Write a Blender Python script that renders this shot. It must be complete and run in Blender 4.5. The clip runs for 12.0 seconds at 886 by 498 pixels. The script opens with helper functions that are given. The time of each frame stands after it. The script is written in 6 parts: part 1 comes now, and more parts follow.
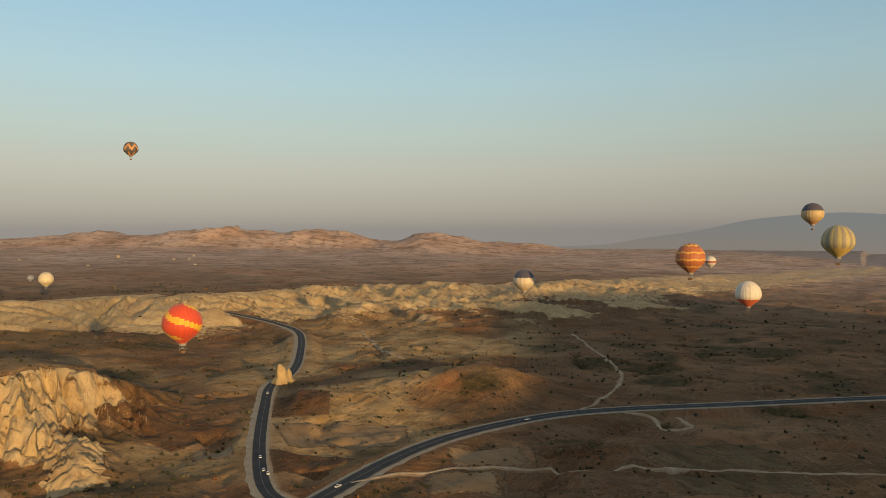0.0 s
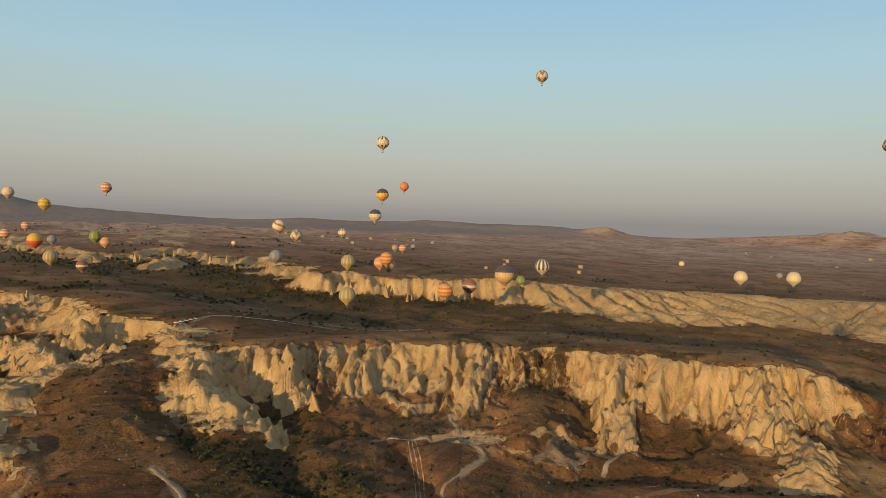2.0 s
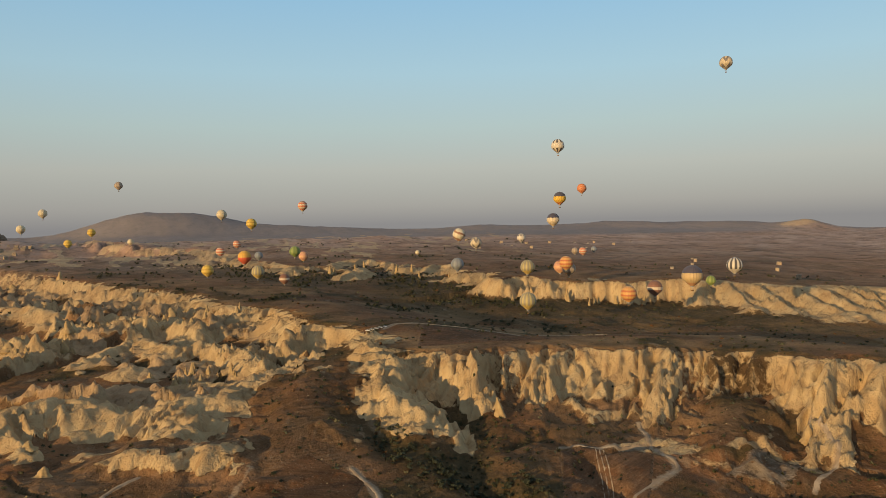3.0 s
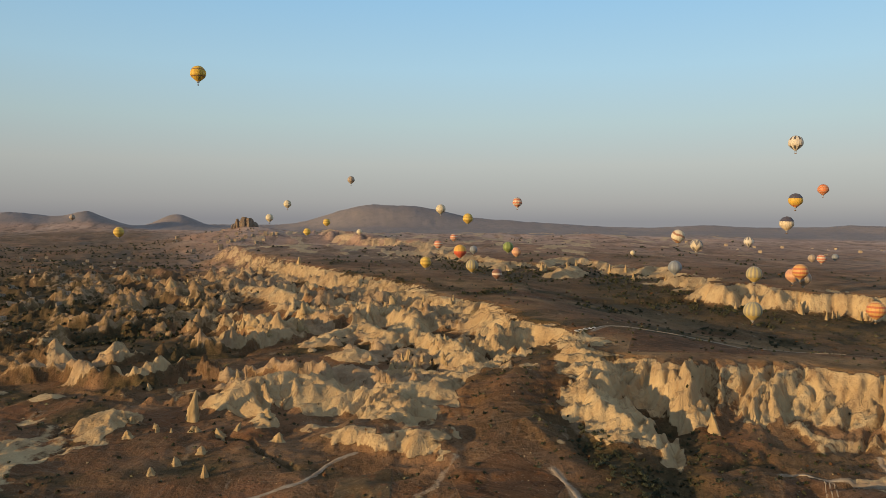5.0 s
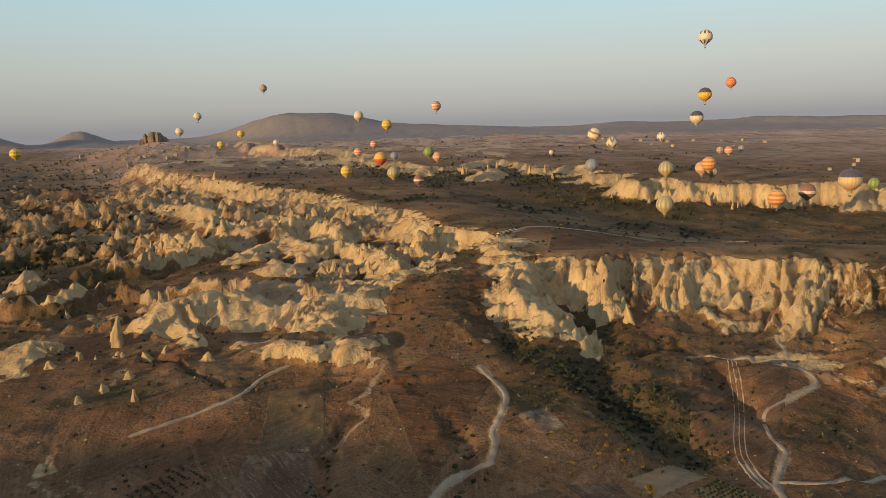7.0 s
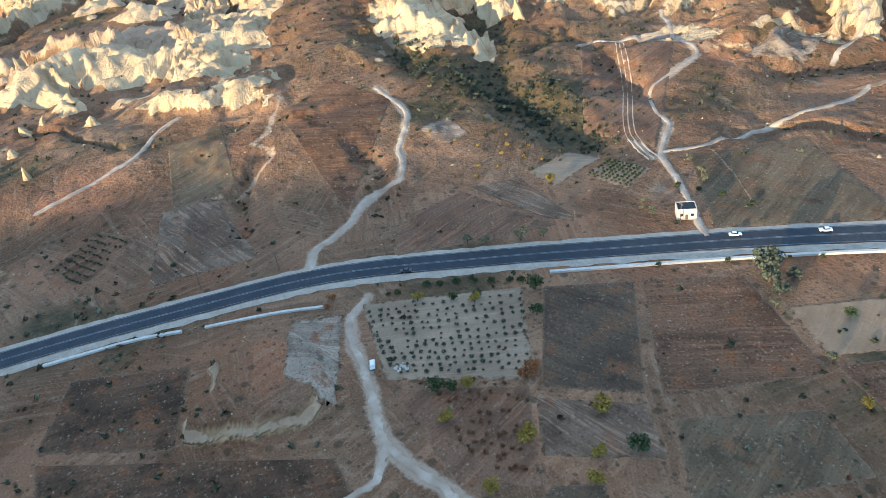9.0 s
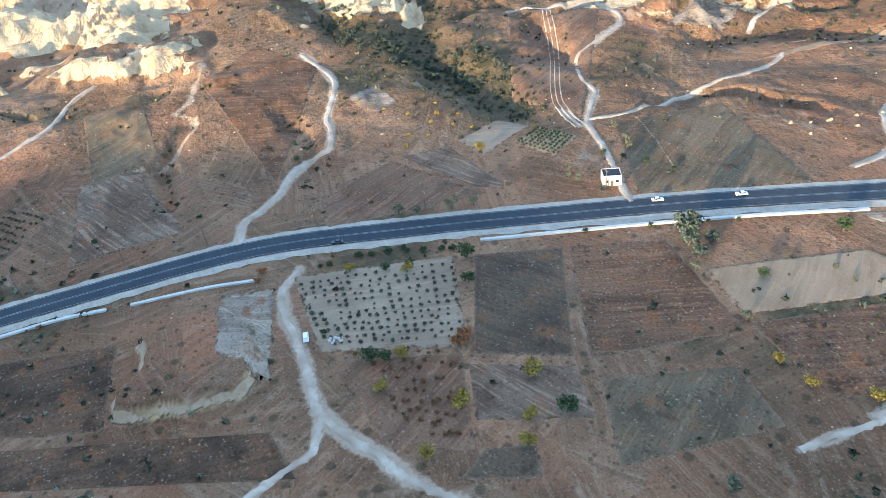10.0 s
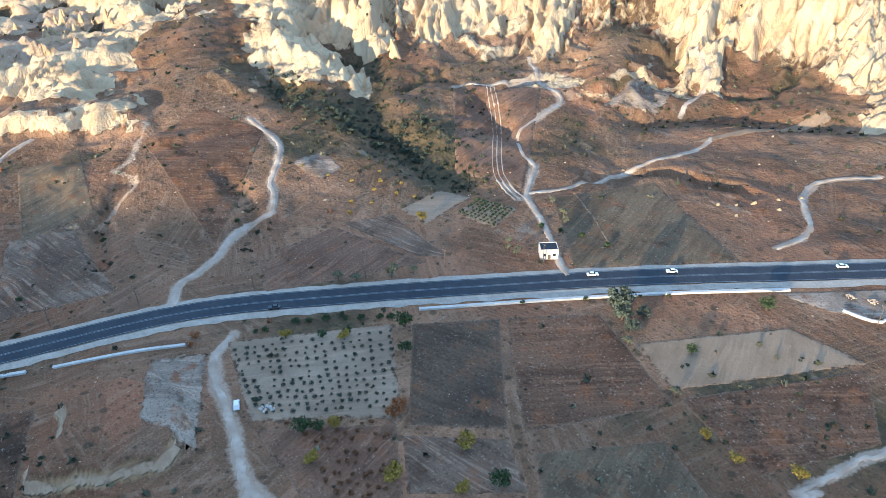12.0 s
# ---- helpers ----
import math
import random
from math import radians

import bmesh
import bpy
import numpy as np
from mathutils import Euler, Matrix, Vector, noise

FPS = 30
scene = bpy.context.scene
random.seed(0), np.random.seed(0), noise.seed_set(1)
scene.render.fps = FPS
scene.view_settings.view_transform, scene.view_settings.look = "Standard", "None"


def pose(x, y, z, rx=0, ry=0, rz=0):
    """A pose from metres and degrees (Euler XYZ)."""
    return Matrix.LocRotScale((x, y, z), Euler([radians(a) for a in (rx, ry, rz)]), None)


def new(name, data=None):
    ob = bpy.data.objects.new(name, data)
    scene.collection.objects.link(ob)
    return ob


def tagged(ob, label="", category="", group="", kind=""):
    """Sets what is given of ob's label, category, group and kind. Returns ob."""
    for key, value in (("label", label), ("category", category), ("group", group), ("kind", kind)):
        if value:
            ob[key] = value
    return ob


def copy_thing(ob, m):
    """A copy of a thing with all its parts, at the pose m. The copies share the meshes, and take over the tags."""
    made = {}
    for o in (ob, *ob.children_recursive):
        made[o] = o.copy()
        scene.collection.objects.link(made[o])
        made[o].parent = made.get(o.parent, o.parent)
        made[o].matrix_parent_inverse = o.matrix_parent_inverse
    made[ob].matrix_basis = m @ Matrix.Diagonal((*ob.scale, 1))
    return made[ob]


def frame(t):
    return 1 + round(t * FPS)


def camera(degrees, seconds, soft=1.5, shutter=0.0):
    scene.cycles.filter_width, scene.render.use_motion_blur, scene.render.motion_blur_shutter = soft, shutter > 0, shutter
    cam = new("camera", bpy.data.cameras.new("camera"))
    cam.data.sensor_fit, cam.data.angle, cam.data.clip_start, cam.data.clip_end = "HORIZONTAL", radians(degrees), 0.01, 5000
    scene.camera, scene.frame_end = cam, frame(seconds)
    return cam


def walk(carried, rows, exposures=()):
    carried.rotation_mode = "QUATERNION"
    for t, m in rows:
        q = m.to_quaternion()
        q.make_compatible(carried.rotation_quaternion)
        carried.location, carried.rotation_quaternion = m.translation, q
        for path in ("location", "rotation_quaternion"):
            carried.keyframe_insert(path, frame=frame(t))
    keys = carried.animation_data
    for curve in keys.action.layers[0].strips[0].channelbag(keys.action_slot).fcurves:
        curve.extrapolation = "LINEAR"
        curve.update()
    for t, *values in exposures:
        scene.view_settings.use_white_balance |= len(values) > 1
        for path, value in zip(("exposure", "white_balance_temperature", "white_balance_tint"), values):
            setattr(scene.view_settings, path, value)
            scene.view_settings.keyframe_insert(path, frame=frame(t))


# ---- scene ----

PATH = [
    (0.0, pose(0.00, 0.00, 140.00, 88.48, -0.02, -0.00)),
    (0.5, pose(0.30, 0.30, 140.60, 88.73, -0.66, 12.98)),
    (1.0, pose(0.60, 0.60, 141.20, 88.20, -0.54, 26.06)),
    (1.5, pose(0.90, 0.89, 141.80, 87.66, -2.51, 39.93)),
    (2.0, pose(1.20, 1.19, 142.40, 87.64, -1.54, 54.68)),
    (2.5, pose(1.50, 1.49, 143.00, 87.62, -1.04, 63.51)),
    (2.7, pose(1.62, 1.61, 143.24, 88.00, 0.43, 66.23)),
    (4.3, pose(2.58, 2.56, 145.15, 86.06, -0.30, 77.08)),
    (4.5, pose(2.70, 2.68, 145.39, 86.36, 0.12, 80.02)),
    (5.0, pose(3.00, 2.98, 145.99, 87.75, -0.37, 85.44)),
    (5.5, pose(3.30, 3.28, 146.59, 88.10, -0.33, 86.12)),
    (6.0, pose(3.60, 3.58, 147.19, 88.06, -1.38, 84.43)),
    (6.5, pose(3.91, 3.87, 147.79, 84.63, 1.25, 83.63)),
    (7.0, pose(4.21, 4.17, 148.39, 80.21, 1.88, 79.18)),
    (7.5, pose(4.51, 4.47, 148.99, 71.64, 6.09, 71.62)),
    (7.7, pose(4.63, 4.59, 149.23, 65.90, 5.84, 69.76)),
    (9.3, pose(5.59, 5.54, 151.14, 56.03, 7.26, 68.11)),
    (9.5, pose(5.71, 5.66, 151.38, 55.05, 7.08, 66.80)),
    (10.0, pose(6.01, 5.96, 151.98, 53.99, 5.60, 63.80)),
    (10.5, pose(6.31, 6.26, 152.58, 55.93, 4.11, 60.12)),
    (11.0, pose(6.61, 6.55, 153.18, 57.77, 2.75, 57.71)),
    (11.5, pose(6.91, 6.85, 153.78, 58.34, 2.03, 57.75)),
    (12.0, pose(7.21, 7.15, 154.38, 58.87, 1.69, 61.04)),
]
cam = camera(62.74, 12.0, soft=0.7)
EXPOSE = [(0.0, 0.02, 6850, 10), (2.5, -0.08, 6400, 10), (5.5, 0.05, 6000, 11), (7.5, 0.38, 6150, 11), (9.3, 1.9, 4420, 6), (10.5, 2.12, 4400, 6), (12.0, 1.76, 4280, 8)]
walk(cam, PATH, EXPOSE)

# ---- light: a low morning sun from the east, clear hazy sky ----
SUN_AZ, SUN_EL = 151.0, 7.0       # degrees clockwise from +y, degrees above the horizon
sun_dir = Vector((math.sin(radians(SUN_AZ)) * math.cos(radians(SUN_EL)), math.cos(radians(SUN_AZ)) * math.cos(radians(SUN_EL)), math.sin(radians(SUN_EL))))
sun = new("sun", bpy.data.lights.new("sun", "SUN"))
sun.data.energy, sun.data.angle, sun.data.color = 4.7, radians(0.6), (1.0, 0.64, 0.27)
sun.rotation_mode = "QUATERNION"
sun.rotation_quaternion = sun_dir.to_track_quat("Z", "Y")
sun.location = sun_dir * 2000

world = bpy.data.worlds.new("world")
scene.world = world
world.use_nodes = True
nt = world.node_tree
nt.nodes.clear()
w_out = nt.nodes.new("ShaderNodeOutputWorld")
w_bg = nt.nodes.new("ShaderNodeBackground")
w_sky = nt.nodes.new("ShaderNodeTexSky")
w_sky.sky_type, w_sky.sun_disc = "NISHITA", False
w_sky.sun_elevation, w_sky.sun_rotation = radians(SUN_EL), radians(SUN_AZ)
w_sky.altitude, w_sky.air_density, w_sky.dust_density, w_sky.ozone_density = 1000, 1.0, 2.0, 1.5
# the haze layer: a smooth change of colour with height, the same all round
w_co = nt.nodes.new("ShaderNodeTexCoord")
w_sep = nt.nodes.new("ShaderNodeSeparateXYZ")
w_ramp = nt.nodes.new("ShaderNodeValToRGB")
w_mix = nt.nodes.new("ShaderNodeMixRGB")
w_gain = nt.nodes.new("ShaderNodeMixRGB")
nt.links.new(w_co.outputs["Generated"], w_sep.inputs[0])
nt.links.new(w_sep.outputs["Z"], w_ramp.inputs[0])
stops = [(0.0, (0.27, 0.26, 0.26)), (0.025, (0.37, 0.35, 0.325)), (0.075, (0.48, 0.47, 0.41)), (0.13, (0.47, 0.56, 0.52)), (0.2, (0.42, 0.60, 0.66)), (0.33, (0.28, 0.52, 0.72)), (0.55, (0.34, 0.36, 0.36)), (1.0, (0.36, 0.35, 0.335))]
while len(w_ramp.color_ramp.elements) < len(stops):
    w_ramp.color_ramp.elements.new(0.5)
for el, (pos, col) in zip(w_ramp.color_ramp.elements, stops):
    el.position, el.color = pos, (*col, 1)
w_gain.blend_type, w_gain.inputs[0].default_value = "MULTIPLY", 1.0
w_gain.inputs[2].default_value = (0.1, 0.1, 0.1, 1)
w_mix.inputs[0].default_value = 0.85
nt.links.new(w_sky.outputs[0], w_gain.inputs[1])
nt.links.new(w_gain.outputs[0], w_mix.inputs[1])
nt.links.new(w_ramp.outputs[0], w_mix.inputs[2])
# the haze is a little brighter over the lit north-west than over the east
w_dot = nt.nodes.new("ShaderNodeVectorMath")
w_dot.operation = "DOT_PRODUCT"
w_dot.inputs[1].default_value = (-math.sin(radians(50)), math.cos(radians(50)), 0)
nt.links.new(w_co.outputs["Generated"], w_dot.inputs[0])
w_map = nt.nodes.new("ShaderNodeMapRange")
w_map.interpolation_type = "SMOOTHSTEP"
for k, v in ((1, -0.2), (2, 1.0), (3, 0.86), (4, 1.12)):
    w_map.inputs[k].default_value = v
nt.links.new(w_dot.outputs["Value"], w_map.inputs[0])
w_tone = nt.nodes.new("ShaderNodeVectorMath")
w_tone.operation = "SCALE"
nt.links.new(w_mix.outputs[0], w_tone.inputs[0])
nt.links.new(w_map.outputs[0], w_tone.inputs["Scale"])
nt.links.new(w_tone.outputs[0], w_bg.inputs[0])
nt.links.new(w_bg.outputs[0], w_out.inputs[0])
w_bg.inputs[1].default_value = 1.0
# ---- materials ----
def material(name, rough=0.9, spec=0.2):
    m = bpy.data.materials.new(name)
    m.use_nodes = True
    b = m.node_tree.nodes["Principled BSDF"]
    b.inputs["Roughness"].default_value = rough
    b.inputs["Specular IOR Level"].default_value = spec
    return m, m.node_tree, b


def add(tree, kind, **settings):
    n = tree.nodes.new("ShaderNode" + kind)
    for key, value in settings.items():
        if key in n.inputs:
            n.inputs[key].default_value = value
    return n


def blend(tree, fac, a, b, mode="MIX"):
    """A colour mix; fac, a and b are sockets or values."""
    n = tree.nodes.new("ShaderNodeMixRGB")
    n.blend_type = mode
    for i, v in enumerate((fac, a, b)):
        if hasattr(v, "is_linked"):
            tree.links.new(v, n.inputs[i])
        elif i == 0:
            n.inputs[0].default_value = v
        else:
            n.inputs[i].default_value = (*v, 1)
    return n.outputs[0]


def calc(tree, op, a, b=0.0, clamp=False):
    n = tree.nodes.new("ShaderNodeMath")
    n.operation, n.use_clamp = op, clamp
    for i, v in enumerate((a, b)):
        if hasattr(v, "is_linked"):
            tree.links.new(v, n.inputs[i])
        else:
            n.inputs[i].default_value = v
    return n.outputs[0]


def spread(tree, sock, lo, hi):
    n = tree.nodes.new("ShaderNodeMapRange")
    n.interpolation_type = "SMOOTHSTEP"
    tree.links.new(sock, n.inputs[0])
    n.inputs[1].default_value, n.inputs[2].default_value = lo, hi
    return n.outputs[0]


def noise_of(tree, scale, detail=4.0, coord=None, rough=0.6, stretch=None):
    n = tree.nodes.new("ShaderNodeTexNoise")
    n.inputs["Scale"].default_value, n.inputs["Detail"].default_value, n.inputs["Roughness"].default_value = scale, detail, rough
    if coord is None:
        coord = tree.nodes.new("ShaderNodeTexCoord").outputs["Object"]
    if stretch:
        mp = tree.nodes.new("ShaderNodeMapping")
        mp.inputs["Scale"].default_value = stretch
        tree.links.new(coord, mp.inputs[0])
        coord = mp.outputs[0]
    tree.links.new(coord, n.inputs["Vector"])
    return n.outputs["Fac"]


def bump(tree, bsdf, height, strength, distance):
    n = tree.nodes.new("ShaderNodeBump")
    n.inputs["Strength"].default_value, n.inputs["Distance"].default_value = strength, distance
    tree.links.new(height, n.inputs["Height"])
    tree.links.new(n.outputs[0], bsdf.inputs["Normal"])


def rough_stuff(name, dark, light, size, bump_m=0.1, rough=0.92, fine=6.0):
    """Two-scale mottled matt surface."""
    m, t, b = material(name, rough)
    big, small = noise_of(t, 1 / size, 5), noise_of(t, fine / size, 5)
    c = blend(t, spread(t, big, 0.3, 0.7), dark, light)
    c = blend(t, calc(t, "MULTIPLY", spread(t, small, 0.35, 0.75), 0.5), c, tuple(v * 0.55 for v in dark))
    t.links.new(c, b.inputs["Base Color"])
    if bump_m:
        bump(t, b, small, 0.8, bump_m)
    return m


def ground_material():
    m, t, b = material("dry_ground", 0.95, 0.1)
    at = t.nodes.new("ShaderNodeAttribute")
    at.attribute_name = "cover"
    sep = t.nodes.new("ShaderNodeSeparateColor")
    t.links.new(at.outputs["Color"], sep.inputs[0])
    rock, scrub, far = sep.outputs[0], sep.outputs[1], sep.outputs[2]
    n1, n2, n3, n4 = noise_of(t, 0.006, 5), noise_of(t, 0.03, 6), noise_of(t, 0.14, 6), noise_of(t, 0.7, 5)
    soil = blend(t, spread(t, n1, 0.38, 0.62), (0.180, 0.088, 0.043), (0.270, 0.155, 0.083))
    soil = blend(t, calc(t, "MULTIPLY", spread(t, noise_of(t, 0.013, 6), 0.5, 0.66), 0.7), soil, (0.255, 0.112, 0.054))
    soil = blend(t, calc(t, "MULTIPLY", spread(t, n2, 0.45, 0.66), 0.8), soil, (0.095, 0.054, 0.028))
    # old parcels: each of its own tone, with a paler balk between
    for scale, edge in ((0.013, 0.018), (0.028, 0.022)):
        pa = t.nodes.new("ShaderNodeTexVoronoi")
        pa.distance = "MANHATTAN"
        pa.inputs["Scale"].default_value = scale
        mp = t.nodes.new("ShaderNodeMapping")
        mp.inputs["Rotation"].default_value, mp.inputs["Scale"].default_value = (0, 0, 0.5 + scale * 20), (1, 1.5, 0.001)
        t.links.new(t.nodes.new("ShaderNodeTexCoord").outputs["Object"], mp.inputs[0])
        t.links.new(mp.outputs[0], pa.inputs["Vector"])
        tone = t.nodes.new("ShaderNodeSeparateColor")
        t.links.new(pa.outputs["Color"], tone.inputs[0])
        soil = blend(t, calc(t, "MULTIPLY", spread(t, tone.outputs[0], 0.5, 0.65), 0.32), soil, (0.098, 0.060, 0.031))
        soil = blend(t, calc(t, "MULTIPLY", spread(t, tone.outputs[1], 0.68, 0.76), 0.12), soil, (0.33, 0.235, 0.145))
        # plough lines, each parcel in its own direction
        turn = calc(t, "MULTIPLY", tone.outputs[2], 6.28)
        xyz = t.nodes.new("ShaderNodeSeparateXYZ")
        t.links.new(t.nodes.new("ShaderNodeTexCoord").outputs["Object"], xyz.inputs[0])
        over = calc(t, "ADD", calc(t, "MULTIPLY", xyz.outputs[0], calc(t, "COSINE", turn)), calc(t, "MULTIPLY", xyz.outputs[1], calc(t, "SINE", turn)))
        over = calc(t, "ADD", over, calc(t, "MULTIPLY", n2, 5.0))
        lines = t.nodes.new("ShaderNodeTexNoise")
        lines.noise_dimensions = "1D"
        lines.inputs["Scale"].default_value, lines.inputs["Detail"].default_value, lines.inputs["Roughness"].default_value = 0.32, 3.0, 0.75
        t.links.new(over, lines.inputs["W"])
        worked = calc(t, "MULTIPLY", spread(t, tone.outputs[0], 0.3, 0.5), spread(t, n3, 0.32, 0.55))
        soil = blend(t, calc(t, "MULTIPLY", calc(t, "MULTIPLY", spread(t, lines.outputs[0], 0.52, 0.62), worked), 0.26), soil, (0.075, 0.045, 0.024))
        soil = blend(t, calc(t, "MULTIPLY", calc(t, "MULTIPLY", spread(t, lines.outputs[0], 0.48, 0.38), worked), 0.18), soil, (0.37, 0.27, 0.175))
    soil = blend(t, calc(t, "MULTIPLY", spread(t, n3, 0.58, 0.78), 0.4), soil, (0.30, 0.215, 0.14))
    soil = blend(t, calc(t, "MULTIPLY", spread(t, n4, 0.55, 0.7), 0.55), soil, (0.07, 0.05, 0.028))
    fleck = noise_of(t, 1.5, 4, rough=0.7)
    soil = blend(t, calc(t, "MULTIPLY", spread(t, fleck, 0.57, 0.66), 0.46), soil, (0.36, 0.26, 0.17))
    soil = blend(t, calc(t, "MULTIPLY", calc(t, "SUBTRACT", 1.0, spread(t, fleck, 0.34, 0.45)), 0.6), soil, (0.055, 0.036, 0.02))
    # golden soil tone: sunlight on the open ground put into the colour
    dry = blend(t, spread(t, n2, 0.4, 0.65), (0.47, 0.33, 0.17), (0.30, 0.195, 0.095))
    dry = blend(t, calc(t, "MULTIPLY", spread(t, n3, 0.52, 0.66), 0.6), dry, (0.17, 0.105, 0.052))
    soil = blend(t, calc(t, "MULTIPLY", at.outputs["Alpha"], 0.85), soil, dry)
    green = blend(t, spread(t, n3, 0.4, 0.65), (0.050, 0.045, 0.024), (0.115, 0.085, 0.042))
    green = blend(t, calc(t, "MULTIPLY", spread(t, n4, 0.48, 0.58), 0.6), green, (0.036, 0.036, 0.020))
    c = blend(t, calc(t, "MULTIPLY", scrub, 0.9), soil, green)
    # bushes as dark specks, two sizes
    for scale, lo, hi in ((0.16, 0.16, 0.30), (0.42, 0.18, 0.34)):
        vo = t.nodes.new("ShaderNodeTexVoronoi")
        vo.inputs["Scale"].default_value = scale
        t.links.new(t.nodes.new("ShaderNodeTexCoord").outputs["Object"], vo.inputs["Vector"])
        cell = t.nodes.new("ShaderNodeSeparateColor")
        t.links.new(vo.outputs["Color"], cell.inputs[0])
        speck = calc(t, "MULTIPLY", calc(t, "SUBTRACT", 1.0, spread(t, vo.outputs["Distance"], lo, hi)), calc(t, "GREATER_THAN", cell.outputs[0], 0.66))
        c = blend(t, calc(t, "MULTIPLY", speck, 0.6), c, (0.040, 0.036, 0.020))
    # pale wash marks running over the soil
    wash = noise_of(t, 0.02, 7, stretch=(1.0, 2.6, 1.0), rough=0.7)
    c = blend(t, calc(t, "MULTIPLY", spread(t, wash, 0.60, 0.70), 0.5), c, (0.36, 0.27, 0.18))
    # land far off goes paler and mauve-grey: haze put into the soil colour
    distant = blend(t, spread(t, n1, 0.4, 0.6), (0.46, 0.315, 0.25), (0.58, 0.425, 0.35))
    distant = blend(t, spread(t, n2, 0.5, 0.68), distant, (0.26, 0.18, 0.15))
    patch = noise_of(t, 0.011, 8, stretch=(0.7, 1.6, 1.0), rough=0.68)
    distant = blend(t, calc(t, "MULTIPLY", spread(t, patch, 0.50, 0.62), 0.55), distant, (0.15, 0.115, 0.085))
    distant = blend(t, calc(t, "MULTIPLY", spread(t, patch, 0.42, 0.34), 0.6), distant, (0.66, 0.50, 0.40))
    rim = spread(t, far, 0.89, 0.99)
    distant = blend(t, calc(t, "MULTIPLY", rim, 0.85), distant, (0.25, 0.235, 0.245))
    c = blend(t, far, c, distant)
    # pale tuff, streaked down the slope
    streak = noise_of(t, 0.14, 7, stretch=(1, 1, 0.22), rough=0.66)
    tuff = blend(t, spread(t, n2, 0.35, 0.65), (0.55, 0.425, 0.25), (0.44, 0.315, 0.175))
    tuff = blend(t, calc(t, "MULTIPLY", spread(t, streak, 0.52, 0.66), 0.7), tuff, (0.29, 0.19, 0.105))
    # rain flutes: grooves that run down the faces, their shadow put into the colour
    ru = t.nodes.new("ShaderNodeAttribute")
    ru.attribute_name = "run"
    flute = noise_of(t, 0.16, 4, ru.outputs["Vector"], rough=0.6)
    groove = calc(t, "SUBTRACT", 1.0, spread(t, flute, 0.36, 0.50))
    tuff = blend(t, calc(t, "MULTIPLY", groove, 0.22), tuff, (0.29, 0.20, 0.115))
    edge = calc(t, "ADD", rock, calc(t, "MULTIPLY", calc(t, "SUBTRACT", n3, 0.5), 1.1))
    k = spread(t, edge, 0.38, 0.60)
    k = calc(t, "MULTIPLY", k, spread(t, rock, 0.02, 0.12))
    # pinker, darker tuff: painted haze over the badland, plain earth on the bank
    tuff = blend(t, calc(t, "MULTIPLY", at.outputs["Alpha"], 0.75), tuff, blend(t, spread(t, n3, 0.4, 0.62), (0.40, 0.285, 0.185), (0.27, 0.18, 0.115)))
    # rock far off is hazed through its colour as well
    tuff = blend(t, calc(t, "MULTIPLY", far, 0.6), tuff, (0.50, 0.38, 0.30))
    c = blend(t, k, c, tuff)
    t.links.new(c, b.inputs["Base Color"])
    at2 = t.nodes.new("ShaderNodeAttribute")
    at2.attribute_name = "dust"
    dusty = calc(t, "ADD", at2.outputs["Fac"], calc(t, "MULTIPLY", calc(t, "SUBTRACT", n4, 0.5), 0.9))
    c2 = blend(t, calc(t, "MULTIPLY", spread(t, dusty, 0.35, 0.8), 0.85), c, (0.38, 0.29, 0.20))
    t.links.new(c2, b.inputs["Base Color"])
    h = calc(t, "ADD", n3, calc(t, "MULTIPLY", n4, 0.35))
    h = calc(t, "SUBTRACT", h, calc(t, "MULTIPLY", groove, calc(t, "MULTIPLY", k, 0.22)))
    h = calc(t, "SUBTRACT", h, calc(t, "MULTIPLY", calc(t, "MULTIPLY", streak, k), 0.9))
    bump(t, b, h, 1.0, 2.0)
    return m


GROUND = ground_material()
ASPHALT = rough_stuff("asphalt", (0.030, 0.033, 0.040), (0.045, 0.047, 0.052), 9, 0.01, 0.8)
GRAVEL = rough_stuff("pale_gravel", (0.31, 0.265, 0.205), (0.41, 0.355, 0.28), 6, 0.05)
DIRT = rough_stuff("pale_dirt", (0.30, 0.225, 0.155), (0.50, 0.41, 0.31), 7, 0.06, 0.92, 4.0)
# ---- landform ----
LATTICE = np.random.RandomState(7).uniform(-1, 1, 65536).astype(np.float32)


def vnoise(x, y, seed=0):
    """Smooth value noise, -1 to 1."""
    fx, fy = np.floor(x), np.floor(y)
    u, v = x - fx, y - fy
    u, v = u * u * (3 - 2 * u), v * v * (3 - 2 * v)
    ix, iy = (fx.astype(np.int32) + seed * 37) & 255, ((fy.astype(np.int32) + seed * 91) & 255) << 8
    ix1, iy1 = (ix + 1) & 255, (iy + 256) & 65535
    a, b, c, d = LATTICE[ix + iy], LATTICE[ix1 + iy], LATTICE[ix + iy1], LATTICE[ix1 + iy1]
    return (a * (1 - u) + b * u) * (1 - v) + (c * (1 - u) + d * u) * v


def fbm(x, y, size, octaves=4, seed=0):
    total, amp, k = 0.0, 0.5, 1.0 / size
    for o in range(octaves):
        ca, sa = math.cos(o * 0.7 + 0.3), math.sin(o * 0.7 + 0.3)
        total = total + amp * vnoise((x * ca - y * sa) * k + 11.3 * o, (x * sa + y * ca) * k + 5.7 * o, seed + o)
        amp, k = amp * 0.5, k * 2.03
    return total


